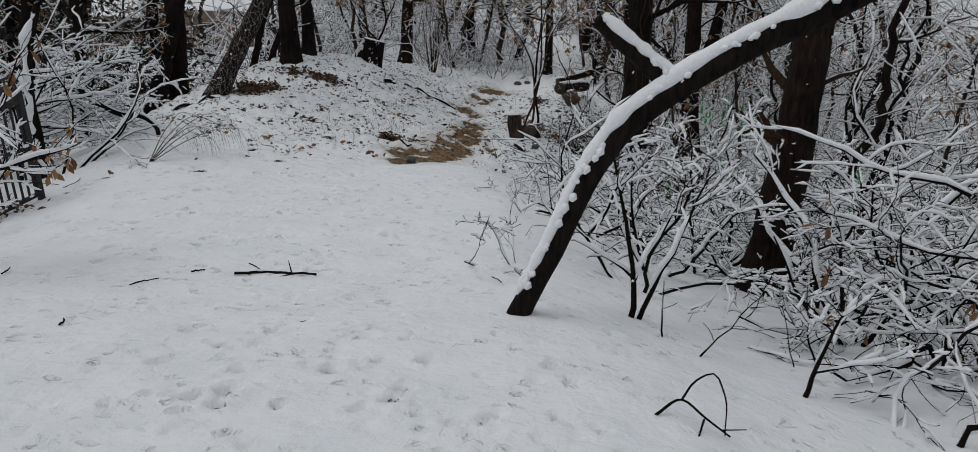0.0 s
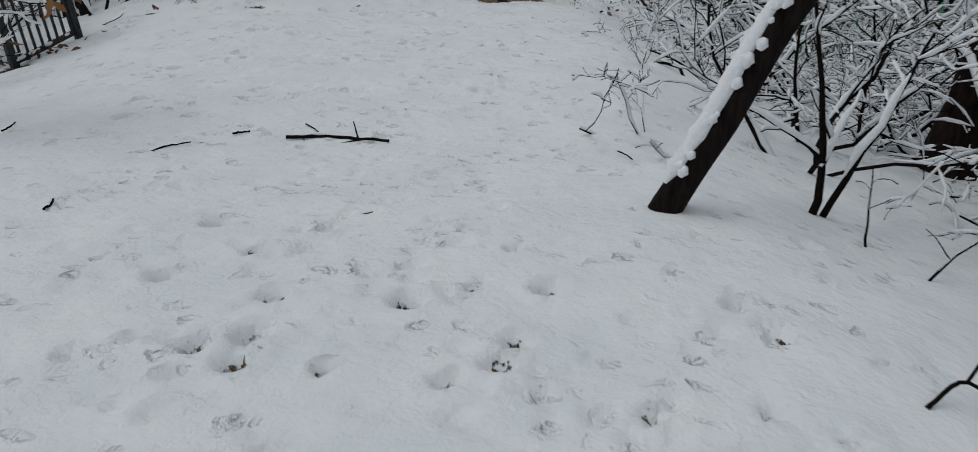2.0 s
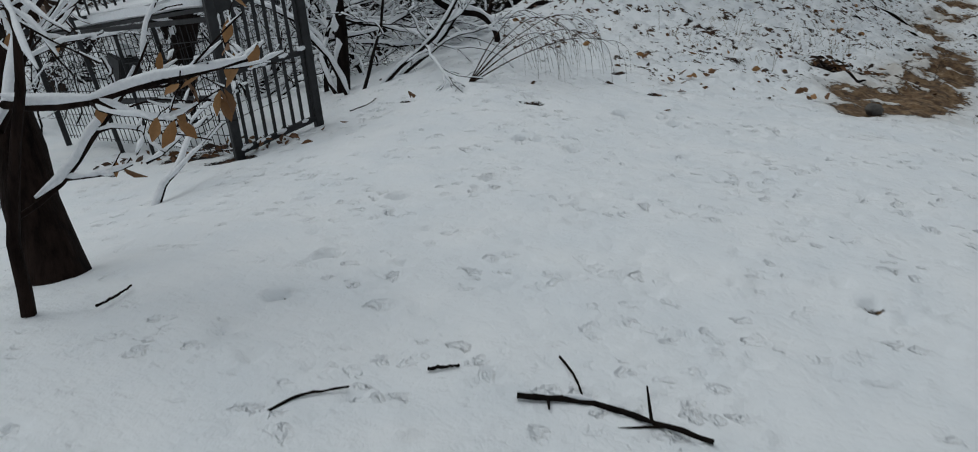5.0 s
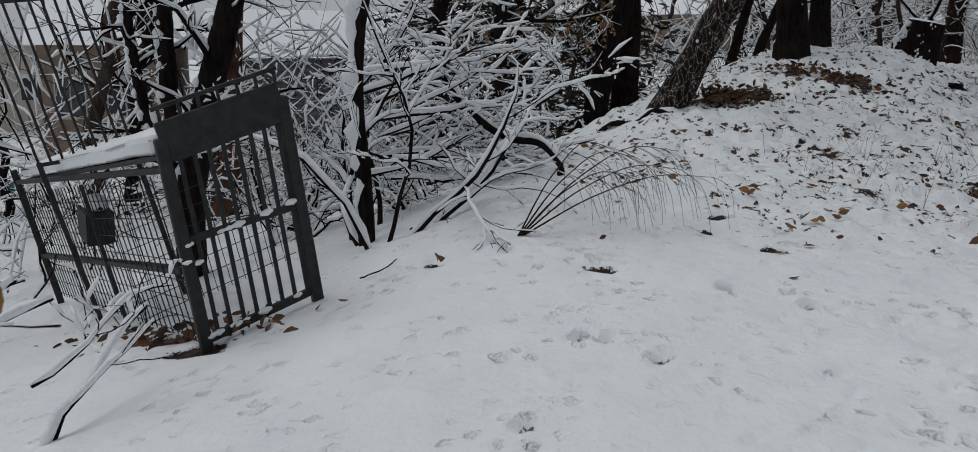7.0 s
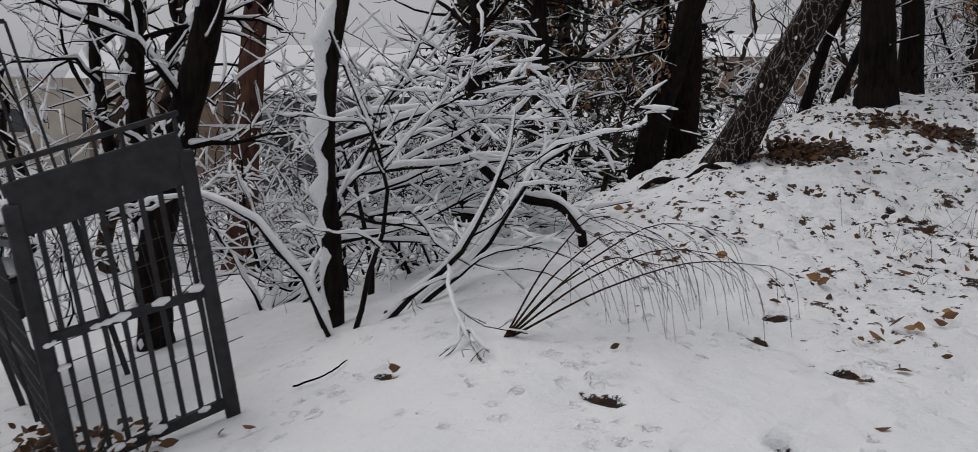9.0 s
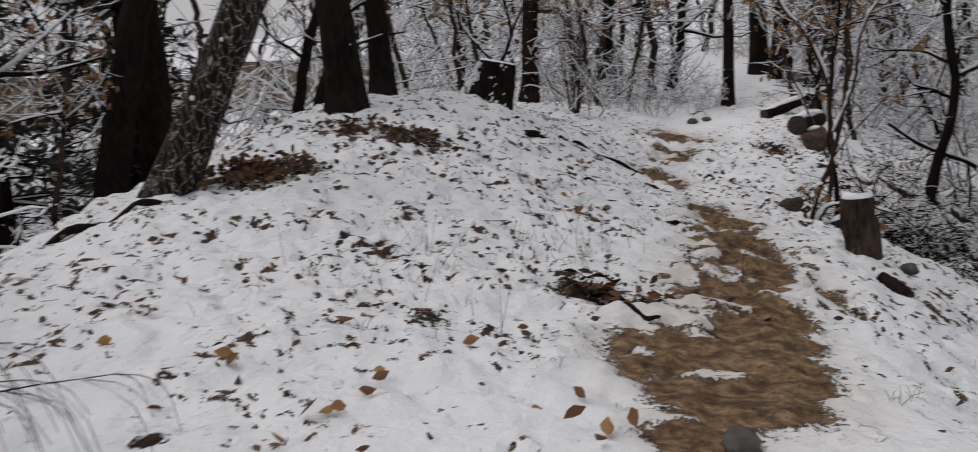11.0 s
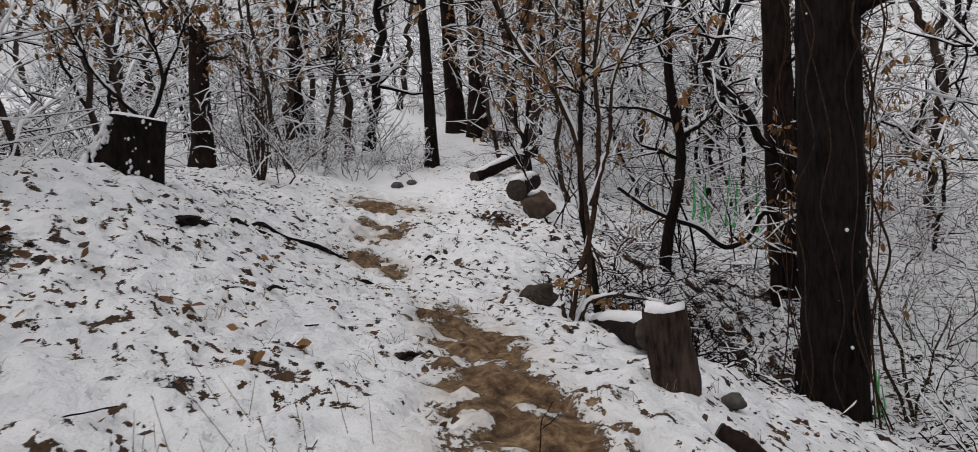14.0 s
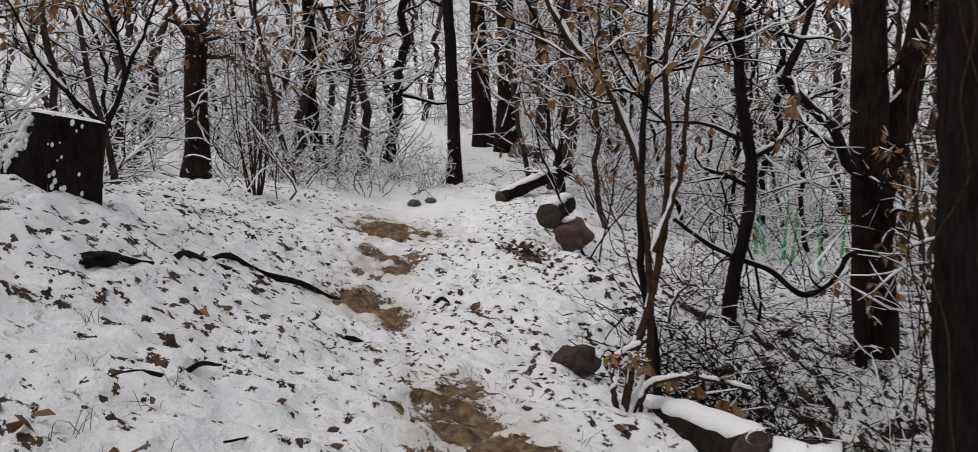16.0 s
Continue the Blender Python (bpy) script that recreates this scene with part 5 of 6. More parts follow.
# ---- the wood all round ----
def forest():
    rng = np.random.RandomState(123)
    far = dict(LIGHT, children=(5, 4, 2), snow=0.03, gaps=0.1, wander=0.28)
    kinds = []
    for k in range(6):
        kinds.append(tree("forest_tree", "bare dark forest tree with snow on its limbs", (0, 0, 0), 300 + k, rng.uniform(8, 12), rng.uniform(0.07, 0.15), (rng.normal() * 0.1, rng.normal() * 0.1), 0.075, BARK if k % 3 == 0 else BARK_FAR, 16, 0.16, 2.3, far, 1.35, sides=10, group="trees of the wood"))
    for k in range(3):
        kinds.append(tree("forest_tree", "slender crooked young tree with snowy twigs", (0, 0, 0), 330 + k, rng.uniform(5, 7), rng.uniform(0.05, 0.08), (rng.normal() * 0.1, rng.normal() * 0.1), 0.06, BARK, 16, 0.15, 1.5, far, 1.2, LEAF if k == 0 else None, sides=8, group="trees of the wood"))
    kinds.append(tree("forest_tree", "young tree hung with withered brown leaves", (0, 0, 0), 340, 5.5, 0.06, (0.08, 0), 0.03, BARK_FAR, 24, 0.35, 1.5, dict(far, leafy=0.9, leaf_n=6, leaf=(0.08, 0.15)), 1.2, LEAF, sides=8, group="trees of the wood"))
    shr = []
    for k in range(4):
        shr.append(plant("undergrowth_shrub", "twiggy undergrowth dusted with snow", "shrub", (0, 0, 0), 350 + k, stems_fan(rng, 5, 1.6, 0.012, 0.7, 0.3), dict(LIGHT, snow=0.028, gaps=0.08, wander=0.28, children=(4, 3, 2)), TWIG_BROWN if k % 2 else TWIG, group="undergrowth of the wood"))

    def put(kind, x, y, sc):
        copy_thing(kind, pose(x, y, gz(x, y) - 0.05, rng.uniform(-3, 3), rng.uniform(-3, 3), rng.uniform(0, 360)) @ Matrix.Scale(sc, 4))

    boxes = [(-9, -1.5, 30, 42, 10), (-1.5, 1.2, 33, 45, 6), (3.5, 14, 26, 48, 34), (5.5, 18, 6, 26, 24), (-24, -10, 20, 42, 14), (-20, -11.5, 6, 18, 7), (-14, 24, 44, 66, 32), (16, 26, 8, 44, 14), (3, 9, -8, 3, 5), (-12, -5, -8, 3, 6)]
    for x0, x1, y0, y1, n in boxes:
        for _ in range(n):
            put(kinds[rng.randint(len(kinds))], rng.uniform(x0, x1), rng.uniform(y0, y1), rng.uniform(0.8, 1.25))
    for x0, x1, y0, y1, n in [(-8, -1.2, 26, 38, 26), (-1.5, 1.0, 30, 36, 9), (4.2, 13, 25, 42, 24), (3.8, 12, 14, 25, 26), (-14, -7.5, 13, 26, 14), (-16, -9, 5, 12, 8), (10, 22, 8, 40, 24), (-10, 18, 42, 60, 26)]:
        for _ in range(n):
            put(shr[rng.randint(4)], rng.uniform(x0, x1), rng.uniform(y0, y1), rng.uniform(0.7, 1.3))
    for x, y, sc in [(-4.8, 23.5, 1.0), (-3.6, 25.2, 0.9), (-5.6, 21.8, 0.9), (3.4, 29.5, 1.0), (5.4, 33.0, 1.0), (4.8, 19.6, 0.8), (-8.6, 16.9, 0.8), (-7.6, 17.2, 0.7), (-1.3, 29.5, 1.0), (3.9, 26.6, 0.95), (-3.9, 24.6, 0.95), (-6.2, 24.6, 1.05), (-0.4, 32.0, 1.1)]:
        put(kinds[-1], x, y, sc)
    spare = [(9, 30), (11, 33), (13, 27), (8, 41), (-12, 30), (-6, 42), (0, 47), (15, 38), (-16, 24), (10, 18)]
    for ob, (x, y) in zip(kinds, spare):
        ob.matrix_world = pose(x, y, gz(x, y))
    for ob, (x, y) in zip(shr, [(7, 28), (9, 24), (-5, 29), (-10, 18)]):
        ob.matrix_world = pose(x, y, gz(x, y))


forest()


# ---- what lies on the snow ----
def line_on_ground(pts, n, lift=0.012):
    p = np.array([(x, y, 0.0) for x, y in pts])
    if len(p) == 2:
        p = np.array([p[0], p.mean(0) + (0.01, 0.01, 0), p[1]])
    q = smooth_line(p, n)
    q[:, 2] = ground_z(q[:, 0], q[:, 1]) + lift
    return q


def fallen_sticks():
    rng = np.random.RandomState(9)
    sticks = [("fallen_branch", "short dead branch with rough bark lying on the snow", [(-2.04, 6.32), (-1.8, 6.42), (-1.58, 6.41), (-1.38, 6.39)], 0.0115),
              ("twig", "thin dark twig lying on the snow", [(-2.66, 5.77), (-2.65, 5.9), (-2.55, 6.05)], 0.006), ("twig", "thin dark twig lying on the snow", [(-2.39, 6.31), (-2.31, 6.4)], 0.007),
              ("twig", "thin dark twig lying on the snow", [(-2.02, 6.67), (-1.84, 6.44)], 0.005), ("twig", "short dark twig stuck in the snow", [(-3.79, 6.05), (-3.86, 6.28)], 0.006),
              ("twig", "thin curved twig lying on the snow", [(-1.91, 5.82), (-1.84, 5.73), (-1.79, 5.66)], 0.004), ("twig", "thin dark twig lying on the snow", [(-1.2, 4.88), (-1.14, 4.95)], 0.004),
              ("twig", "thin dark twig lying on the snow", [(0.08, 6.3), (0.16, 6.12)], 0.005), ("twig", "thin curved twig lying by the gate", [(-5.27, 9.85), (-5.17, 9.96), (-5.2, 10.16)], 0.005),
              ("twig", "short dark twig lying on the snow", [(-2.61, 4.67), (-2.66, 4.82)], 0.006), ("twig", "thin dark twig on the rough snow", [(-1.5, 16.9), (-1.3, 17.15)], 0.005), ("twig", "thin twig on the muddy path edge", [(-2.6, 15.2), (-2.35, 15.4)], 0.004)]
    for name, label, pts, r in sticks:
        q = line_on_ground(pts, 14, r * 1.2 + 0.008)
        q[:, 2] += rng.normal(size=14) * r * 0.3
        t = Tubes()
        base = q[0].copy()
        t.add(q - base, r * np.linspace(1.0, 0.7, 14) * rng.uniform(0.8, 1.25, 14), 7)
        ob = thing(name, base, label, "branch" if r > 0.01 else "twig")
        part_mesh("wood", t.mesh("wood", TWIG), ob)
        if r > 0.01:
            for i, d, ln in ((9, (-0.04, 0.05, 0.1), 0.12), (10, (-0.2, -0.1, -0.02), 0.16), (2, (0.05, -0.1, 0.0), 0.07)):
                w = Tubes()
                w.add(np.array([q[i] - base, q[i] - base + unit(d) * ln * 0.6, q[i] - base + unit(d) * ln]), np.array((0.007, 0.005, 0.003)), 5)
                part_mesh("side_twig", w.mesh("side_twig", TWIG), ob)
            w = Tubes()
            lay_snow(w, q - base, np.full(14, r), 0.01, rng, 5, 0.45)
            if w:
                part_mesh("snow_load", w.mesh("snow_load", SNOW), ob)
    base = np.array((1.06, 3.7, gz(1.06, 3.7) - 0.02))
    ob = thing("fallen_twig", base, "looped forked dark twig standing in the snow", "twig")
    for pts, r in (([(-0.17, -0.08, 0.05), (-0.02, 0.02, 0.09), (0.07, -0.1, 0.05), (0.17, -0.2, 0.0)], 0.008), ([(-0.02, 0.02, 0.09), (0.06, 0.08, 0.17), (0.16, 0.1, 0.2), (0.2, 0.05, 0.12), (0.16, -0.15, -0.02)], 0.006),
                   ([(0.06, -0.12, 0.05), (0.0, -0.25, 0.01), (-0.04, -0.33, 0.0)], 0.006), ([(0.14, -0.17, 0.02), (0.26, -0.16, 0.02)], 0.004)):
        t = Tubes()
        q = smooth_line(pts, 14)
        t.add(q, np.linspace(r, r * 0.6, 14), 6)
        part_mesh("stem", t.mesh("stem", TWIG), ob)
    for k, (x, y, way, ln, r) in enumerate([(1.3, 5.35, (0.1, 0.1, 1), 0.45, 0.008), (1.45, 5.0, (1, 0.3, 0.7), 0.7, 0.008), (2.75, 4.15, (0.35, 0.1, 1), 0.9, 0.022), (2.4, 4.7, (0.5, 0.2, 0.4), 0.5, 0.006), (3.2, 5.6, (0.2, 0, 1), 0.6, 0.014), (2.2, 5.2, (0.0, 0.1, 1), 0.4, 0.005), (-0.6, 14.9, (0.1, 0, 1), 0.3, 0.004)]):
        plant("seedling", "thin bare seedling stem rising from the snow", "sapling", (x, y, gz(x, y)), 400 + k, [((0, 0, -0.04), way, ln, r)], dict(LIGHT, levels=2, children=(4, 3), snow=0.008, start=1))
    # boughs reaching into the clearing from the bank, bent by snow
    for k, (x, y, h, way, ln) in enumerate([(3.3, 4.7, 0.55, (-1, 0.05, 0.12), 1.3), (3.5, 5.0, 0.9, (-1, 0.15, 0.1), 1.5), (3.3, 5.3, 1.25, (-1, 0.1, 0.2), 1.4), (3.6, 5.6, 0.7, (-1, -0.2, 0.05), 1.4)]):
        plant("snowy_sapling", "sapling with flat boughs bent under thick wet snow", "sapling", (x, y, gz(x, y)), 430 + k, [((0, 0, -0.1), (-0.05, 0.05, 1), h + 0.3, 0.022), ((0, 0, h), way, ln, 0.014), ((0, 0, h * 0.7), (-0.6, 0.7, 0.25), ln * 0.8, 0.01)], dict(HEAVY, levels=2, children=(7, 5), snow=0.036, flatten=0.2, leafy=0.05), TWIG, LEAF)


fallen_sticks()


def mound_roots():
    rng = np.random.RandomState(19)
    for pts, r in (([(-2.44, 18.5), (-2.1, 19.3), (-1.85, 20.3), (-1.5, 20.6)], 0.028), ([(-1.95, 20.3), (-1.59, 21.0), (-1.21, 21.15), (-0.82, 21.4)], 0.033), ([(-1.85, 14.25), (-1.62, 14.15), (-1.35, 13.95)], 0.028),
                   ([(-1.75, 13.95), (-1.5, 13.9), (-1.3, 13.75)], 0.022), ([(0.02, 21.5), (0.31, 21.14)], 0.028), ([(-1.22, 19.6), (-0.98, 19.4), (-0.6, 19.85)], 0.022), ([(-2.1, 17.2), (-1.8, 17.5), (-1.6, 17.9)], 0.017), ([(-5.0, 15.0), (-5.3, 14.5), (-5.7, 14.2)], 0.039),
                   ([(-1.9, 14.5), (-1.7, 14.45), (-1.5, 14.5)], 0.019), ([(-0.98, 16.6), (-0.8, 16.65), (-0.7, 16.75)], 0.019)):
        q = line_on_ground(pts, 16, 0.0)
        q[:, 2] += r * 0.35 * 3.0 * np.sin(np.linspace(0, 13, 16) + rng.uniform(0, 6)) - r * 0.5
        rr = r * np.sin(np.linspace(0.25, 2.9, 16)) ** 0.6
        t = Tubes()
        base = q[0].copy()
        t.add(q - base, rr, 9, 1.0, 0.08, 3)
        ob = thing("root", base, "dark gnarled root running half buried in the snow", "root", "roots by the path")
        part_mesh("bark", t.mesh("bark", BARK), ob)
    for x, y, s in [(-2.33, 18.6, 0.1)]:
        bm = bmesh.new()
        bmesh.ops.create_icosphere(bm, subdivisions=3, radius=s)
        for q in bm.verts:
            q.co *= 1 + 0.55 * noise.noise(q.co * (2.0 / s) + Vector((x, y, 0)))
            q.co.z *= 0.45
            q.co.x *= 1.5
        ob = part("clod", bm, BARK, None, "", True)
        ob.matrix_world = pose(x, y, gz(x, y) + s * 0.1, 0, 0, rng.uniform(0, 360))
        tagged(ob, "dark clod of earth and leaves showing through snow", "soil")


mound_roots()


def litter_and_grass():
    rng = np.random.RandomState(29)
    lv, gr = Leaves(), Tubes()
    n = 0
    while n < 650:
        x, y = rng.uniform(-6.5, 2.2), rng.uniform(10.5, 25)
        dens = float(rough_area(np.array(x), np.array(y))) * 0.35 + float(patch_sum(np.array([x]), np.array([y]), LITTER_PATCHES)[0])
        if rng.rand() > dens:
            continue
        n += 1
        lv.add(np.array((x, y, gz(x, y) + 0.012)), (rng.normal(), rng.normal(), rng.normal() * 0.25), rng.uniform(0.03, 0.085), rng, 0.55)
    for cx, cy, sx, sy, m in ((-4.5, 15.55, 0.3, 0.22, 300), (-3.5, 17.0, 0.4, 0.22, 170), (-4.15, 17.0, 0.3, 0.2, 80), (-1.6, 14.15, 0.25, 0.12, 70), (1.35, 22.6, 0.15, 0.5, 90), (-6.3, 9.2, 0.6, 0.12, 120)):
        for _ in range(m):
            x, y = cx + rng.normal() * sx, cy + rng.normal() * sy
            lv.add(np.array((x, y, gz(x, y) + rng.uniform(-0.01, 0.05))), (rng.normal(), rng.normal(), rng.normal() * 0.4), rng.uniform(0.05, 0.11), rng, 0.5)
    for _ in range(200):
        x, y = rng.uniform(-4.5, 0.9), rng.uniform(12.6, 22)
        if rng.rand() > float(rough_area(np.array(x), np.array(y))) or patch_sum(np.array([x]), np.array([y]), PATH_PATCHES)[0] > 0.3:
            continue
        z = gz(x, y)
        for _ in range(rng.randint(2, 7)):
            d = np.array((rng.normal() * 0.5, rng.normal() * 0.5, 1.0))
            h = rng.uniform(0.03, 0.11)
            p = np.array((x + rng.normal() * 0.03, y + rng.normal() * 0.03, z - 0.01))
            gr.add(np.array([p, p + d * h * 0.6, p + d * h + (d[0] * 0.03, d[1] * 0.03, -0.015)]), np.array((0.0022, 0.0018, 0.0008)), 3)
    for cx, cy, m in ((-1.75, 14.6, 12), (-2.2, 15.0, 7), (-2.9, 14.4, 5), (-1.55, 15.3, 9), (-3.4, 13.6, 6), (-2.5, 13.2, 5)):
        for _ in range(m):
            x, y = cx + rng.normal() * 0.22, cy + rng.normal() * 0.2
            d = np.array((rng.normal() * 0.35, rng.normal() * 0.35, 1.0))
            h = rng.uniform(0.12, 0.34)
            p = np.array((x, y, gz(x, y) - 0.01))
            gr.add(np.array([p, p + d * h * 0.6, p + d * h]), np.array((0.0022, 0.0018, 0.001)), 3)
            if rng.rand() < 0.6:
                lv.add(p + d * h * rng.uniform(0.5, 1), d * (1, 1, 0.4), 0.035, rng, 0.3)
    tagged(new("leaf_litter", lv.mesh("leaf_litter", LITTER)), "brown wet leaf litter poking through thin snow", "leaves", kind="stuff")
    tagged(new("dry_grass", gr.mesh("dry_grass", GRASS)), "sparse dry grass blades and weed stalks in snow", "grass", kind="stuff")


litter_and_grass()


def fallen_leaves():
    rng = np.random.RandomState(37)
    spots = [(-3.16, 13.42), (-2.96, 13.1), (-2.81, 12.02), (-1.88, 12.15), (-5.13, 13.33), (-4.23, 12.95), (-3.41, 12.43), (-2.77, 13.45), (-2.96, 11.8), (-4.1, 12.6), (-2.71, 12.38), (-2.3, 13.02), (-3.36, 13.49), (-1.61, 12.01),
             (-1.89, 16.6), (-2.16, 16.78), (-1.49, 16.48), (-1.85, 16.04), (-2.15, 16.69), (0.14, 18.92), (-1.73, 18.44), (-3.04, 16.09), (-1.88, 16.57), (-1.47, 16.54), (-4.82, 10.08)]
    for x, y in spots:
        for k in range(rng.randint(1, 4)):
            px, py = x + rng.normal() * 0.05, y + rng.normal() * 0.05
            a = rng.uniform(0, 2 * math.pi)
            lv = Leaves()
            lv.add(np.zeros(3), (math.cos(a), math.sin(a), rng.uniform(-0.05, 0.6)), rng.uniform(0.06, 0.11), rng, 0.6)
            ob = new("fallen_leaf", lv.mesh("fallen_leaf", LEAF if rng.rand() < 0.35 else LITTER))
            ob.matrix_world = pose(px, py, gz(px, py) + 0.025)
            tagged(ob, "curled brown oak leaf lying on the snow", "leaf", "fallen leaves on the snow")
    # broken sticks and brush on the wooded slope
    t, s = Tubes(), Tubes()
    for _ in range(900):
        x, y = rng.uniform(1.0, 6.5), rng.uniform(16.5, 25.5)
        if x < soft_knots(y, KR) + 1.1 or y < 17.2:
            continue
        p = np.array((x, y, gz(x, y) + rng.uniform(0, 0.12)))
        d = unit((rng.normal(), rng.normal(), rng.uniform(-0.1, 0.7)))
        ln = rng.uniform(0.06, 0.3)
        q = np.array([p, p + d * ln * 0.5 + rng.normal(size=3) * 0.03, p + d * ln])
        w = rng.uniform(0.003, 0.011)
        t.add(q, np.array((w, w * 0.8, w * 0.5)), 4)
        if d[2] < 0.5 and rng.rand() < 0.5:
            s.add(q + (0, 0, w), np.array((w * 0.6, w * 1.5, w * 0.5)), 4)
    for cx, cy, sx, sy, top, count in ((1.85, 19.7, 0.35, 0.4, 0.35, 240), (2.5, 20.3, 0.4, 0.4, 0.4, 240), (2.3, 19.2, 0.4, 0.3, 0.3, 160), (3.2, 20.6, 0.4, 0.5, 0.35, 200), (4.6, 21.2, 0.5, 0.5, 0.3, 160)):
        for _ in range(count):
            x, y = cx + rng.normal() * sx, cy + rng.normal() * sy
            p = np.array((x, y, gz(x, y) + rng.uniform(-0.02, 1) ** 2 * top))
            d = unit((rng.normal(), rng.normal(), rng.uniform(-0.2, 1.2)))
            ln = rng.uniform(0.12, 0.5)
            q = np.array([p, p + d * ln * 0.5 + rng.normal(size=3) * 0.04, p + d * ln])
            w = rng.uniform(0.003, 0.009)
            t.add(q, np.array((w, w * 0.8, w * 0.4)), 3)
            if d[2] < 0.4 and rng.rand() < 0.35:
                s.add(q + (0, 0, w), np.array((w * 0.6, w * 1.6, w * 0.5)), 4)
    tagged(new("slope_debris", t.mesh("slope_debris", TWIG)), "broken twigs and dead stalks on the wooded slope", "brush", kind="stuff")
    tagged(new("debris_snow", s.mesh("debris_snow", SNOW)), "snow on the broken twigs", "snow", kind="stuff")


fallen_leaves()


# ---- vines, the bush on the path's far side, the green netting ----
def vines():
    rng = np.random.RandomState(55)
    x0, y0 = 3.25, 17.95
    base = np.array((x0, y0, gz(x0, y0)))
    ob = thing("vines", base, "thin bare vines hanging round the trunk", "vine")
    for k in range(9):
        a = rng.uniform(2.6, 5.6)
        r = rng.uniform(0.36, 0.6)
        p = np.array((r * math.cos(a), r * math.sin(a), -0.1))
        pts = [p]
        for z in np.arange(0.5, 4.6, 0.5):
            a += rng.normal() * 0.3
            rr = rng.uniform(0.34, 0.5)
            pts.append(np.array((rr * math.cos(a), rr * math.sin(a), z)))
        t = Tubes()
        t.add(smooth_line(pts, 40), np.full(40, rng.uniform(0.004, 0.011)), 5)
        part_mesh("vine", t.mesh("vine", TWIG_BROWN), ob)


vines()


def netting():
    rng = np.random.RandomState(61)
    for pts, h, wide, lab in (([(7.2, 27.6), (8.3, 27.2), (9.2, 26.4)], 1.3, 1.0, "bright green torn netting hung among the trees"), ([(4.3, 18.9), (4.4, 18.78), (4.5, 18.6)], 0.8, 0.35, "strip of green netting by the fence")):
        base = np.array((*pts[0], gz(*pts[0])))
        ob = thing("green_net", base, lab, "net")
        q = smooth_line([(x, y, gz(x, y)) for x, y in pts], 15) - base
        for k in range(len(q)):
            if rng.rand() < 0.35:
                continue
            t = Tubes()
            up = np.array((rng.normal() * 0.1, 0, 1.0))
            hh = h * rng.uniform(0.5, 1.0)
            t.add(np.array([q[k] + up * 0.05, q[k] + up * hh * 0.5 + (0.02, 0, 0), q[k] + up * hh]), np.array((0.05, 0.035, 0.02)) * wide, 5, 0.3)
            part_mesh("strand", t.mesh("strand", GREEN_NET), ob)
    o = np.array((4.4, 19.6, gz(4.4, 19.6)))
    ob = thing("mesh_fence", o, "thin pale wire-mesh fence on the bank", "fence")
    d = np.array((2.6, -4.6, 0.0))
    d[2] = gz(o[0] + d[0], o[1] + d[1]) - o[2]
    lines = [(d * 0 + (0, 0, h), d + (0, 0, h)) for h in np.arange(0.05, 1.5, 0.1)] + [(d * u, d * u + (0, 0, 1.45)) for u in np.linspace(0, 1, 55)]
    tagged(part_mesh("wire_mesh", rods(lines, 0.0022, 3).mesh("wire_mesh", plain_material("pale_green_wire", (0.25, 0.36, 0.3), (0.4, 0.5, 0.44), 9, 0.5)), ob), kind="stuff")
    for u in (0, 0.33, 0.66, 1):
        t = Tubes()
        t.add(np.array([d * u - (0, 0, 0.2), d * u + (0, 0, 1.5)]), np.array((0.02, 0.02)), 8)
        part_mesh("post", t.mesh("post", GREEN_NET), ob)


netting()


def snowy_bush():
    """The pale twiggy bush where the path bends."""
    rng = np.random.RandomState(71)
    for k, (x, y, s) in enumerate([(0.9, 30.6, 1.0), (0.1, 30.2, 0.9), (1.4, 31.4, 0.8), (-0.7, 30.8, 0.9), (-1.6, 29.0, 0.7)]):
        plant("snowy_bush", "low pale twiggy bush thick with snow", "shrub", (x, y, gz(x, y)), 500 + k, stems_fan(rng, 9, 1.1 * s, 0.009, 0.9, 0.35), dict(LIGHT, snow=0.026, gaps=0.05, wander=0.28, children=(5, 4, 2)), TWIG_BROWN, group="snowy bushes at the bend")
    plant("stem_cluster", "upright cluster of thin brown shoots on the mound", "shrub", (-1.9, 26.6, gz(-1.9, 26.6)), 520, stems_fan(rng, 16, 2.4, 0.014, 0.22, 0.1), dict(LIGHT, wander=0.06, levels=1, children=(4,), snow=0.006), TWIG_BROWN)
    for k, (x, y, h, r, lean, lab) in enumerate([(-7.3, 19.1, 9, 0.24, (0.0, 0.0), "brown trunk behind the leaning oak"), (-7.5, 18.0, 9, 0.2, (0.25, 0), "dark slanting trunk behind the leaning oak"), (-8.3, 16.6, 8, 0.13, (0.0, 0), "slim dark trunk behind the shrubs"), (-9.2, 16.2, 8, 0.15, (0.02, 0), "slim dark trunk behind the shrubs"), (-5.2, 19.4, 4, 0.08, (0.35, 0), "thin leaning stem beside the tall tree"), (-6.2, 21.0, 6, 0.1, (0.3, 0), "thin snowy leaning trunk at the slope's edge")]):
        tree("forest_tree", lab, (x, y, gz(x, y)), 530 + k, h, r, lean, 0.015, BARK_WARM if k == 0 else BARK, 9, 0.25, 2.2, dict(LIGHT, children=(5, 4, 3), snow=0.016), 1.3)


snowy_bush()


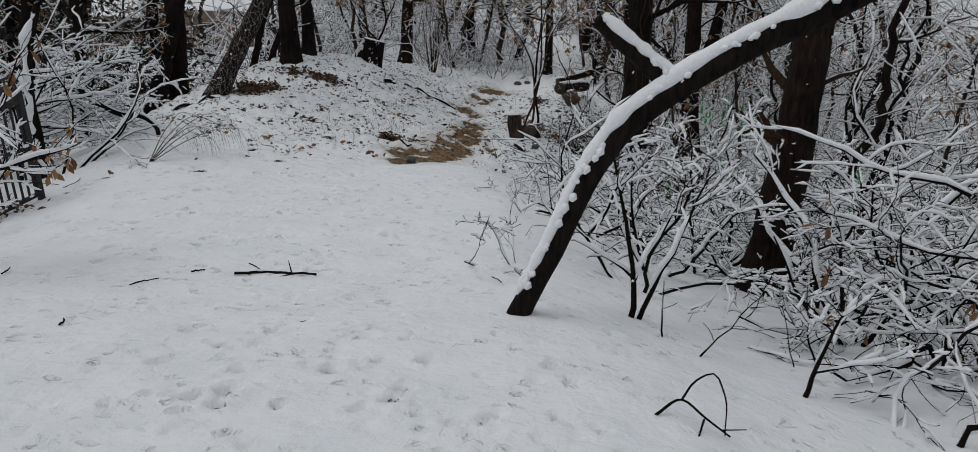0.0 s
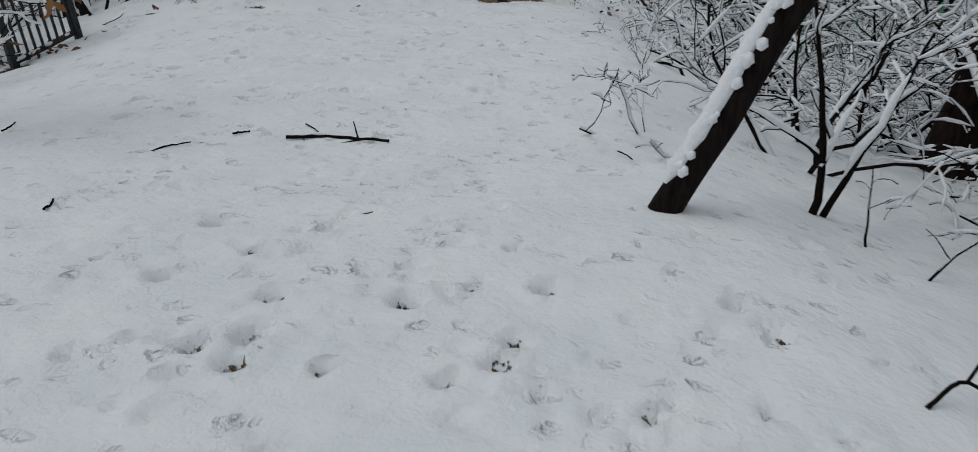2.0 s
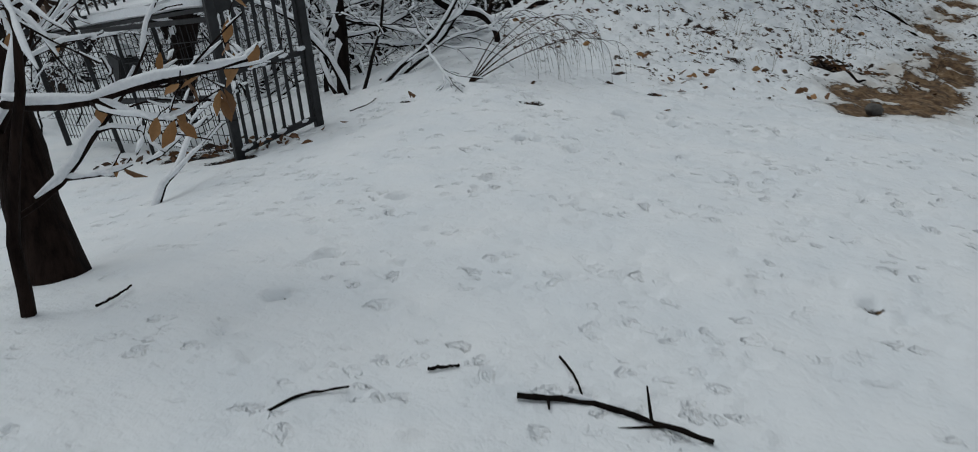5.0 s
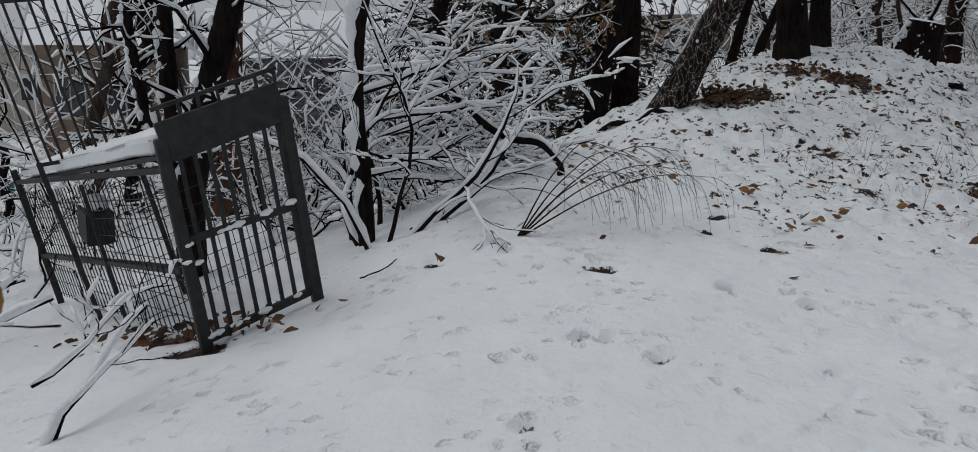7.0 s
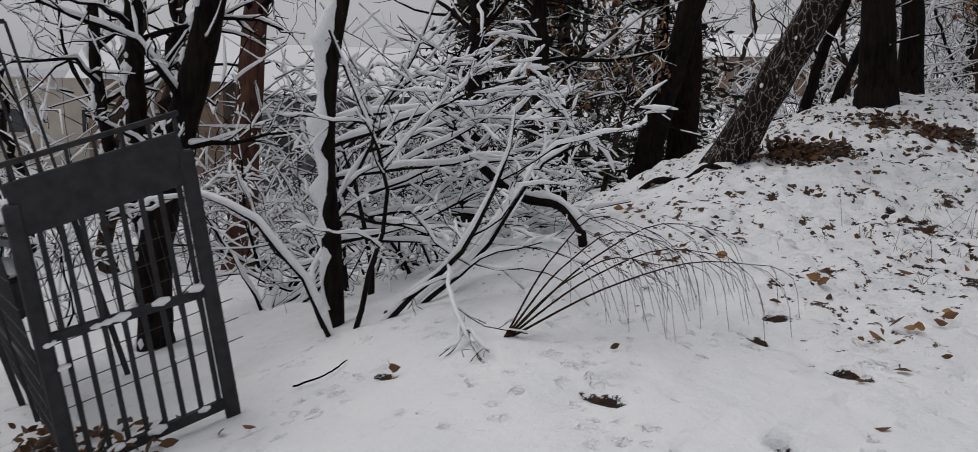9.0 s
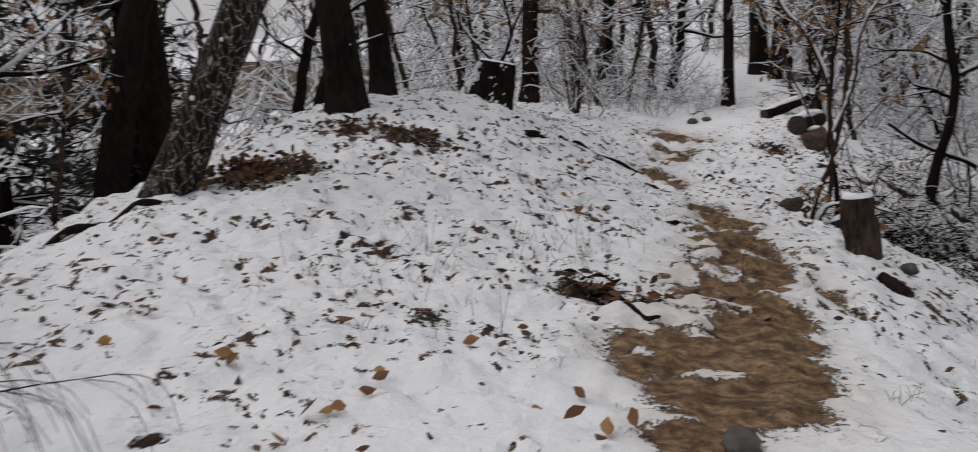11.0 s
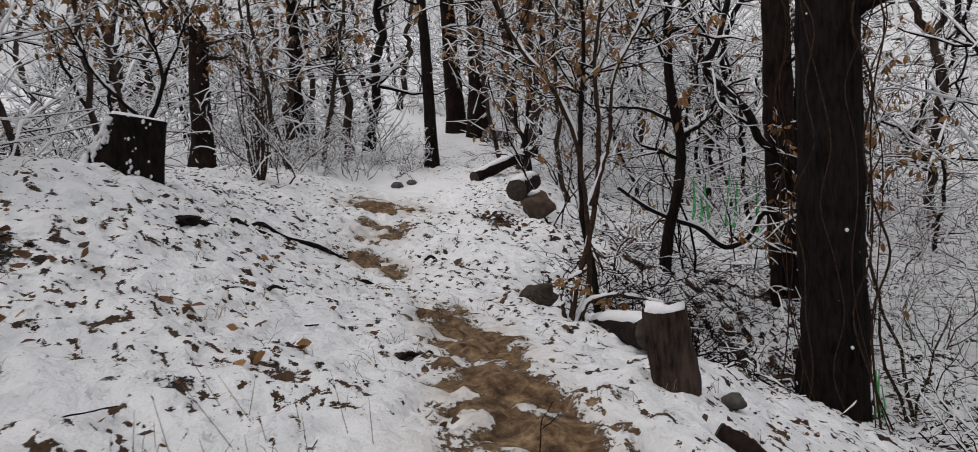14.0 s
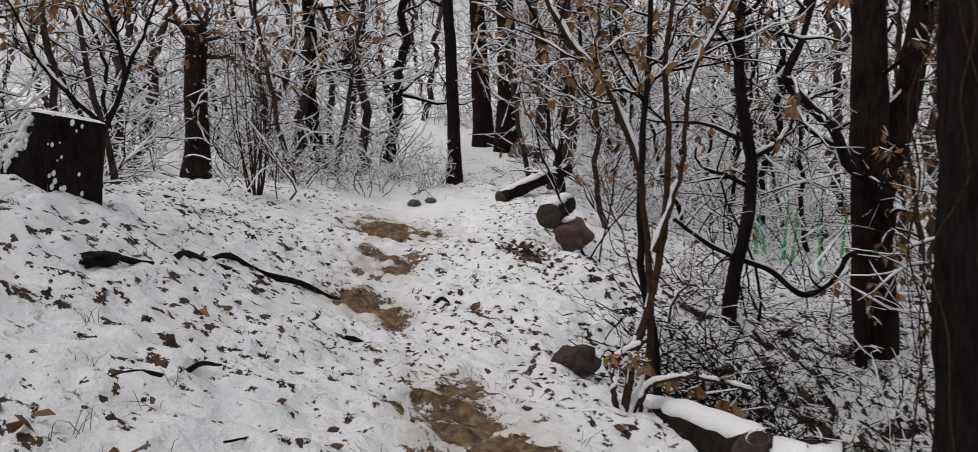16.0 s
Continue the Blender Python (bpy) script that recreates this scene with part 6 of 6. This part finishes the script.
def conifer(x, y, h, seed, lab):
    rng = np.random.RandomState(seed)
    ob = thing("conifer", (x, y, gz(x, y)), lab, "tree")
    t = Tubes()
    t.add(np.array([(0, 0, -0.3), (0, 0, h * 0.5), (0, 0, h)]), np.array((0.16, 0.1, 0.02)), 10)
    part_mesh("trunk", t.mesh("trunk", BARK_WARM), ob)
    nd, wood, sn = Leaves(), Tubes(), Tubes()
    for _ in range(int(26 * h)):
        z = rng.uniform(0.08, 0.97)
        a = rng.uniform(0, 2 * math.pi)
        ln = (1.15 - z) * h * 0.27 * rng.uniform(0.6, 1.1)
        d = np.array((math.cos(a), math.sin(a), rng.uniform(-0.25, 0.1)))
        p = np.array((0, 0, z * h))
        q = smooth_line([p, p + d * ln * 0.5, p + d * ln + (0, 0, -0.1 * ln)], 6)
        wood.add(q, np.linspace(0.015, 0.003, 6), 3)
        if rng.rand() < 0.4:
            lay_snow(sn, q, np.full(6, 0.02), 0.02, rng, 4, 0.3)
        for _ in range(16):
            u = q[rng.randint(1, 6)] + rng.normal(size=3) * 0.06
            nd.add(u, d + rng.normal(size=3) * 0.7, rng.uniform(0.1, 0.22), rng, 0.35)
    tagged(part_mesh("limb_work", wood.mesh("limb_work", TWIG), ob), kind="stuff")
    tagged(part_mesh("foliage", nd.mesh("foliage", EVERGREEN), ob, "dark dull needles"), kind="stuff")
    if sn:
        tagged(part_mesh("snow_load", sn.mesh("snow_load", SNOW), ob), kind="stuff")


conifer(-9.0, 18.3, 5.5, 1, "dark evergreen tree behind the snowy shrubs")
conifer(-8.1, 19.9, 5.5, 3, "dull brown-green evergreen tree beyond the leaning oak")
conifer(-10.8, 18.6, 6.0, 2, "dark evergreen tree behind the snowy shrubs")


# ---- houses below the wood ----
def house(x, y, rz, w, d, h, wall, roof, lab, windows, courses=False, flat=False):
    z = gz(x, y) - 0.3
    ob = thing("house", (x, y, z), lab, "house", rz=rz)
    bm = bmesh.new()
    box_bm(bm, (w, d, h), pose(0, d / 2, h / 2))
    part("wall", bm, wall, ob)
    bm = bmesh.new()
    if flat:
        box_bm(bm, (w + 0.5, d + 0.5, 0.3), pose(0, d / 2, h + 0.15))
    else:
        vs = [bm.verts.new(p) for p in ((-w / 2 - 0.4, -0.4, h), (w / 2 + 0.4, -0.4, h), (w / 2 + 0.4, d / 2, h + 1.5), (-w / 2 - 0.4, d / 2, h + 1.5), (-w / 2 - 0.4, d + 0.4, h), (w / 2 + 0.4, d + 0.4, h))]
        for f in ((0, 1, 2, 3), (3, 2, 5, 4), (0, 3, 4), (1, 5, 2), (0, 4, 5, 1)):
            bm.faces.new([vs[k] for k in f])
        bmesh.ops.recalc_face_normals(bm, faces=bm.faces)
    part("roof", bm, SNOW if roof is None else roof, ob, "roof under smooth snow")
    for wx, wz, ww, wh in windows:
        bm = bmesh.new()
        box_bm(bm, (ww, 0.06, wh), pose(wx, -0.03, wz))
        win = part("window", bm, WALL_PALE, ob)
        for s in (-1, 1):
            bm = bmesh.new()
            box_bm(bm, (ww * 0.42, 0.05, wh * 0.86), pose(wx + s * ww * 0.235, -0.05, wz))
            part("pane", bm, WINDOW_DARK, win)
    if courses:
        for k in range(int(h / 0.16)):
            bm = bmesh.new()
            box_bm(bm, (w * 0.98, 0.05, 0.11), pose(0, -0.025, 0.1 + k * 0.16))
            part("wall_course", bm, TILE_GREY, ob)


house(-19.0, 23.6, 45, 5.5, 5, 3.0, TILE_GREY, None, "low grey coursed-stone building with snowy roof", [(-2.0, 1.6, 0.9, 1.0)], True)
house(-22.8, 19.6, 48, 3.5, 5, 3.6, WALL_BRICK, None, "brown brick house with a window and snowy roof", [(0.4, 2.2, 1.0, 1.2), (-1.0, 2.2, 0.8, 1.2)])
house(-34.0, 21.5, 62, 12, 6, 3.6, WALL_PALE, None, "long low pale building with snow on its roof", [(-4, 2, 1.2, 1.0), (-1, 2, 1.2, 1.0), (2, 2, 1.2, 1.0), (5, 2, 1.2, 1.0)], flat=True)
house(-22.0, 68.0, 14, 12, 8, 4.6, WALL_PALE, None, "distant pale apartment house beyond the trees", [(a, b, 1.1, 1.2) for a in (-4.5, -2.2, 0.2, 2.6, 4.8) for b in (1.6, 3.4)], flat=True)
house(-16.0, 53.0, 15, 9, 7, 2.6, WALL_BRICK, None, "low building under a broad snowy roof", [(-2, 1.4, 1, 1), (2, 1.4, 1, 1)])
house(-27.0, 50.0, 25, 10, 7, 3.0, WALL_BRICK, None, "low brown building under a broad snowy roof", [(-2, 1.6, 1, 1), (2, 1.6, 1, 1)])
house(-18.5, 13.2, 80, 1.8, 0.4, 0.7, TEAL, TEAL, "low teal sheet-metal shed wall", [], flat=True)


def far_brush():
    """Fine bare brush filling the wood between the trunks."""
    rng = np.random.RandomState(83)
    t, s = Tubes(), Tubes()
    for x0, x1, y0, y1, n, h in [(-9, 1.2, 31, 46, 1500, 3.0), (4.5, 18, 27, 50, 3000, 5.0), (7.5, 20, 8, 27, 1700, 5.0), (-12, 20, 46, 66, 2200, 4.0), (4.6, 6.5, 22.5, 25, 60, 0.6), (-18, -8.5, 15, 34, 900, 3.0), (-17, -10, 9, 20, 500, 2.6), (-13, -4.5, 21, 30, 700, 2.0)]:
        for _ in range(n):
            x, y = rng.uniform(x0, x1), rng.uniform(y0, y1)
            z0 = gz(x, y)
            ln = rng.uniform(0.5, 1.8)
            d = unit((rng.normal(), rng.normal(), rng.uniform(-0.1, 1.6)))
            p = np.array((x, y, z0 + rng.uniform(0, 1) ** 1.5 * h))
            q = np.array([p, p + d * ln * 0.5 + rng.normal(size=3) * 0.08, p + d * ln + rng.normal(size=3) * 0.12])
            w = rng.uniform(0.006, 0.014) * (1 + 0.012 * max(0, y - 30))
            t.add(q, np.array((w, w * 0.8, w * 0.4)), 3)
            if rng.rand() < 0.95 and abs(d[2]) < 0.82:
                s.add(q + (0, 0, w * 1.4), np.array((w * 1.3, w * 2.7, w * 1.1)), 3)
    tagged(new("brush", t.mesh("brush", TWIG)), "dense bare twigs filling the wood", "brush", kind="stuff")
    tagged(new("brush_snow", s.mesh("brush_snow", SNOW)), "snow caught on the dense twigs", "snow", kind="stuff")


far_brush()
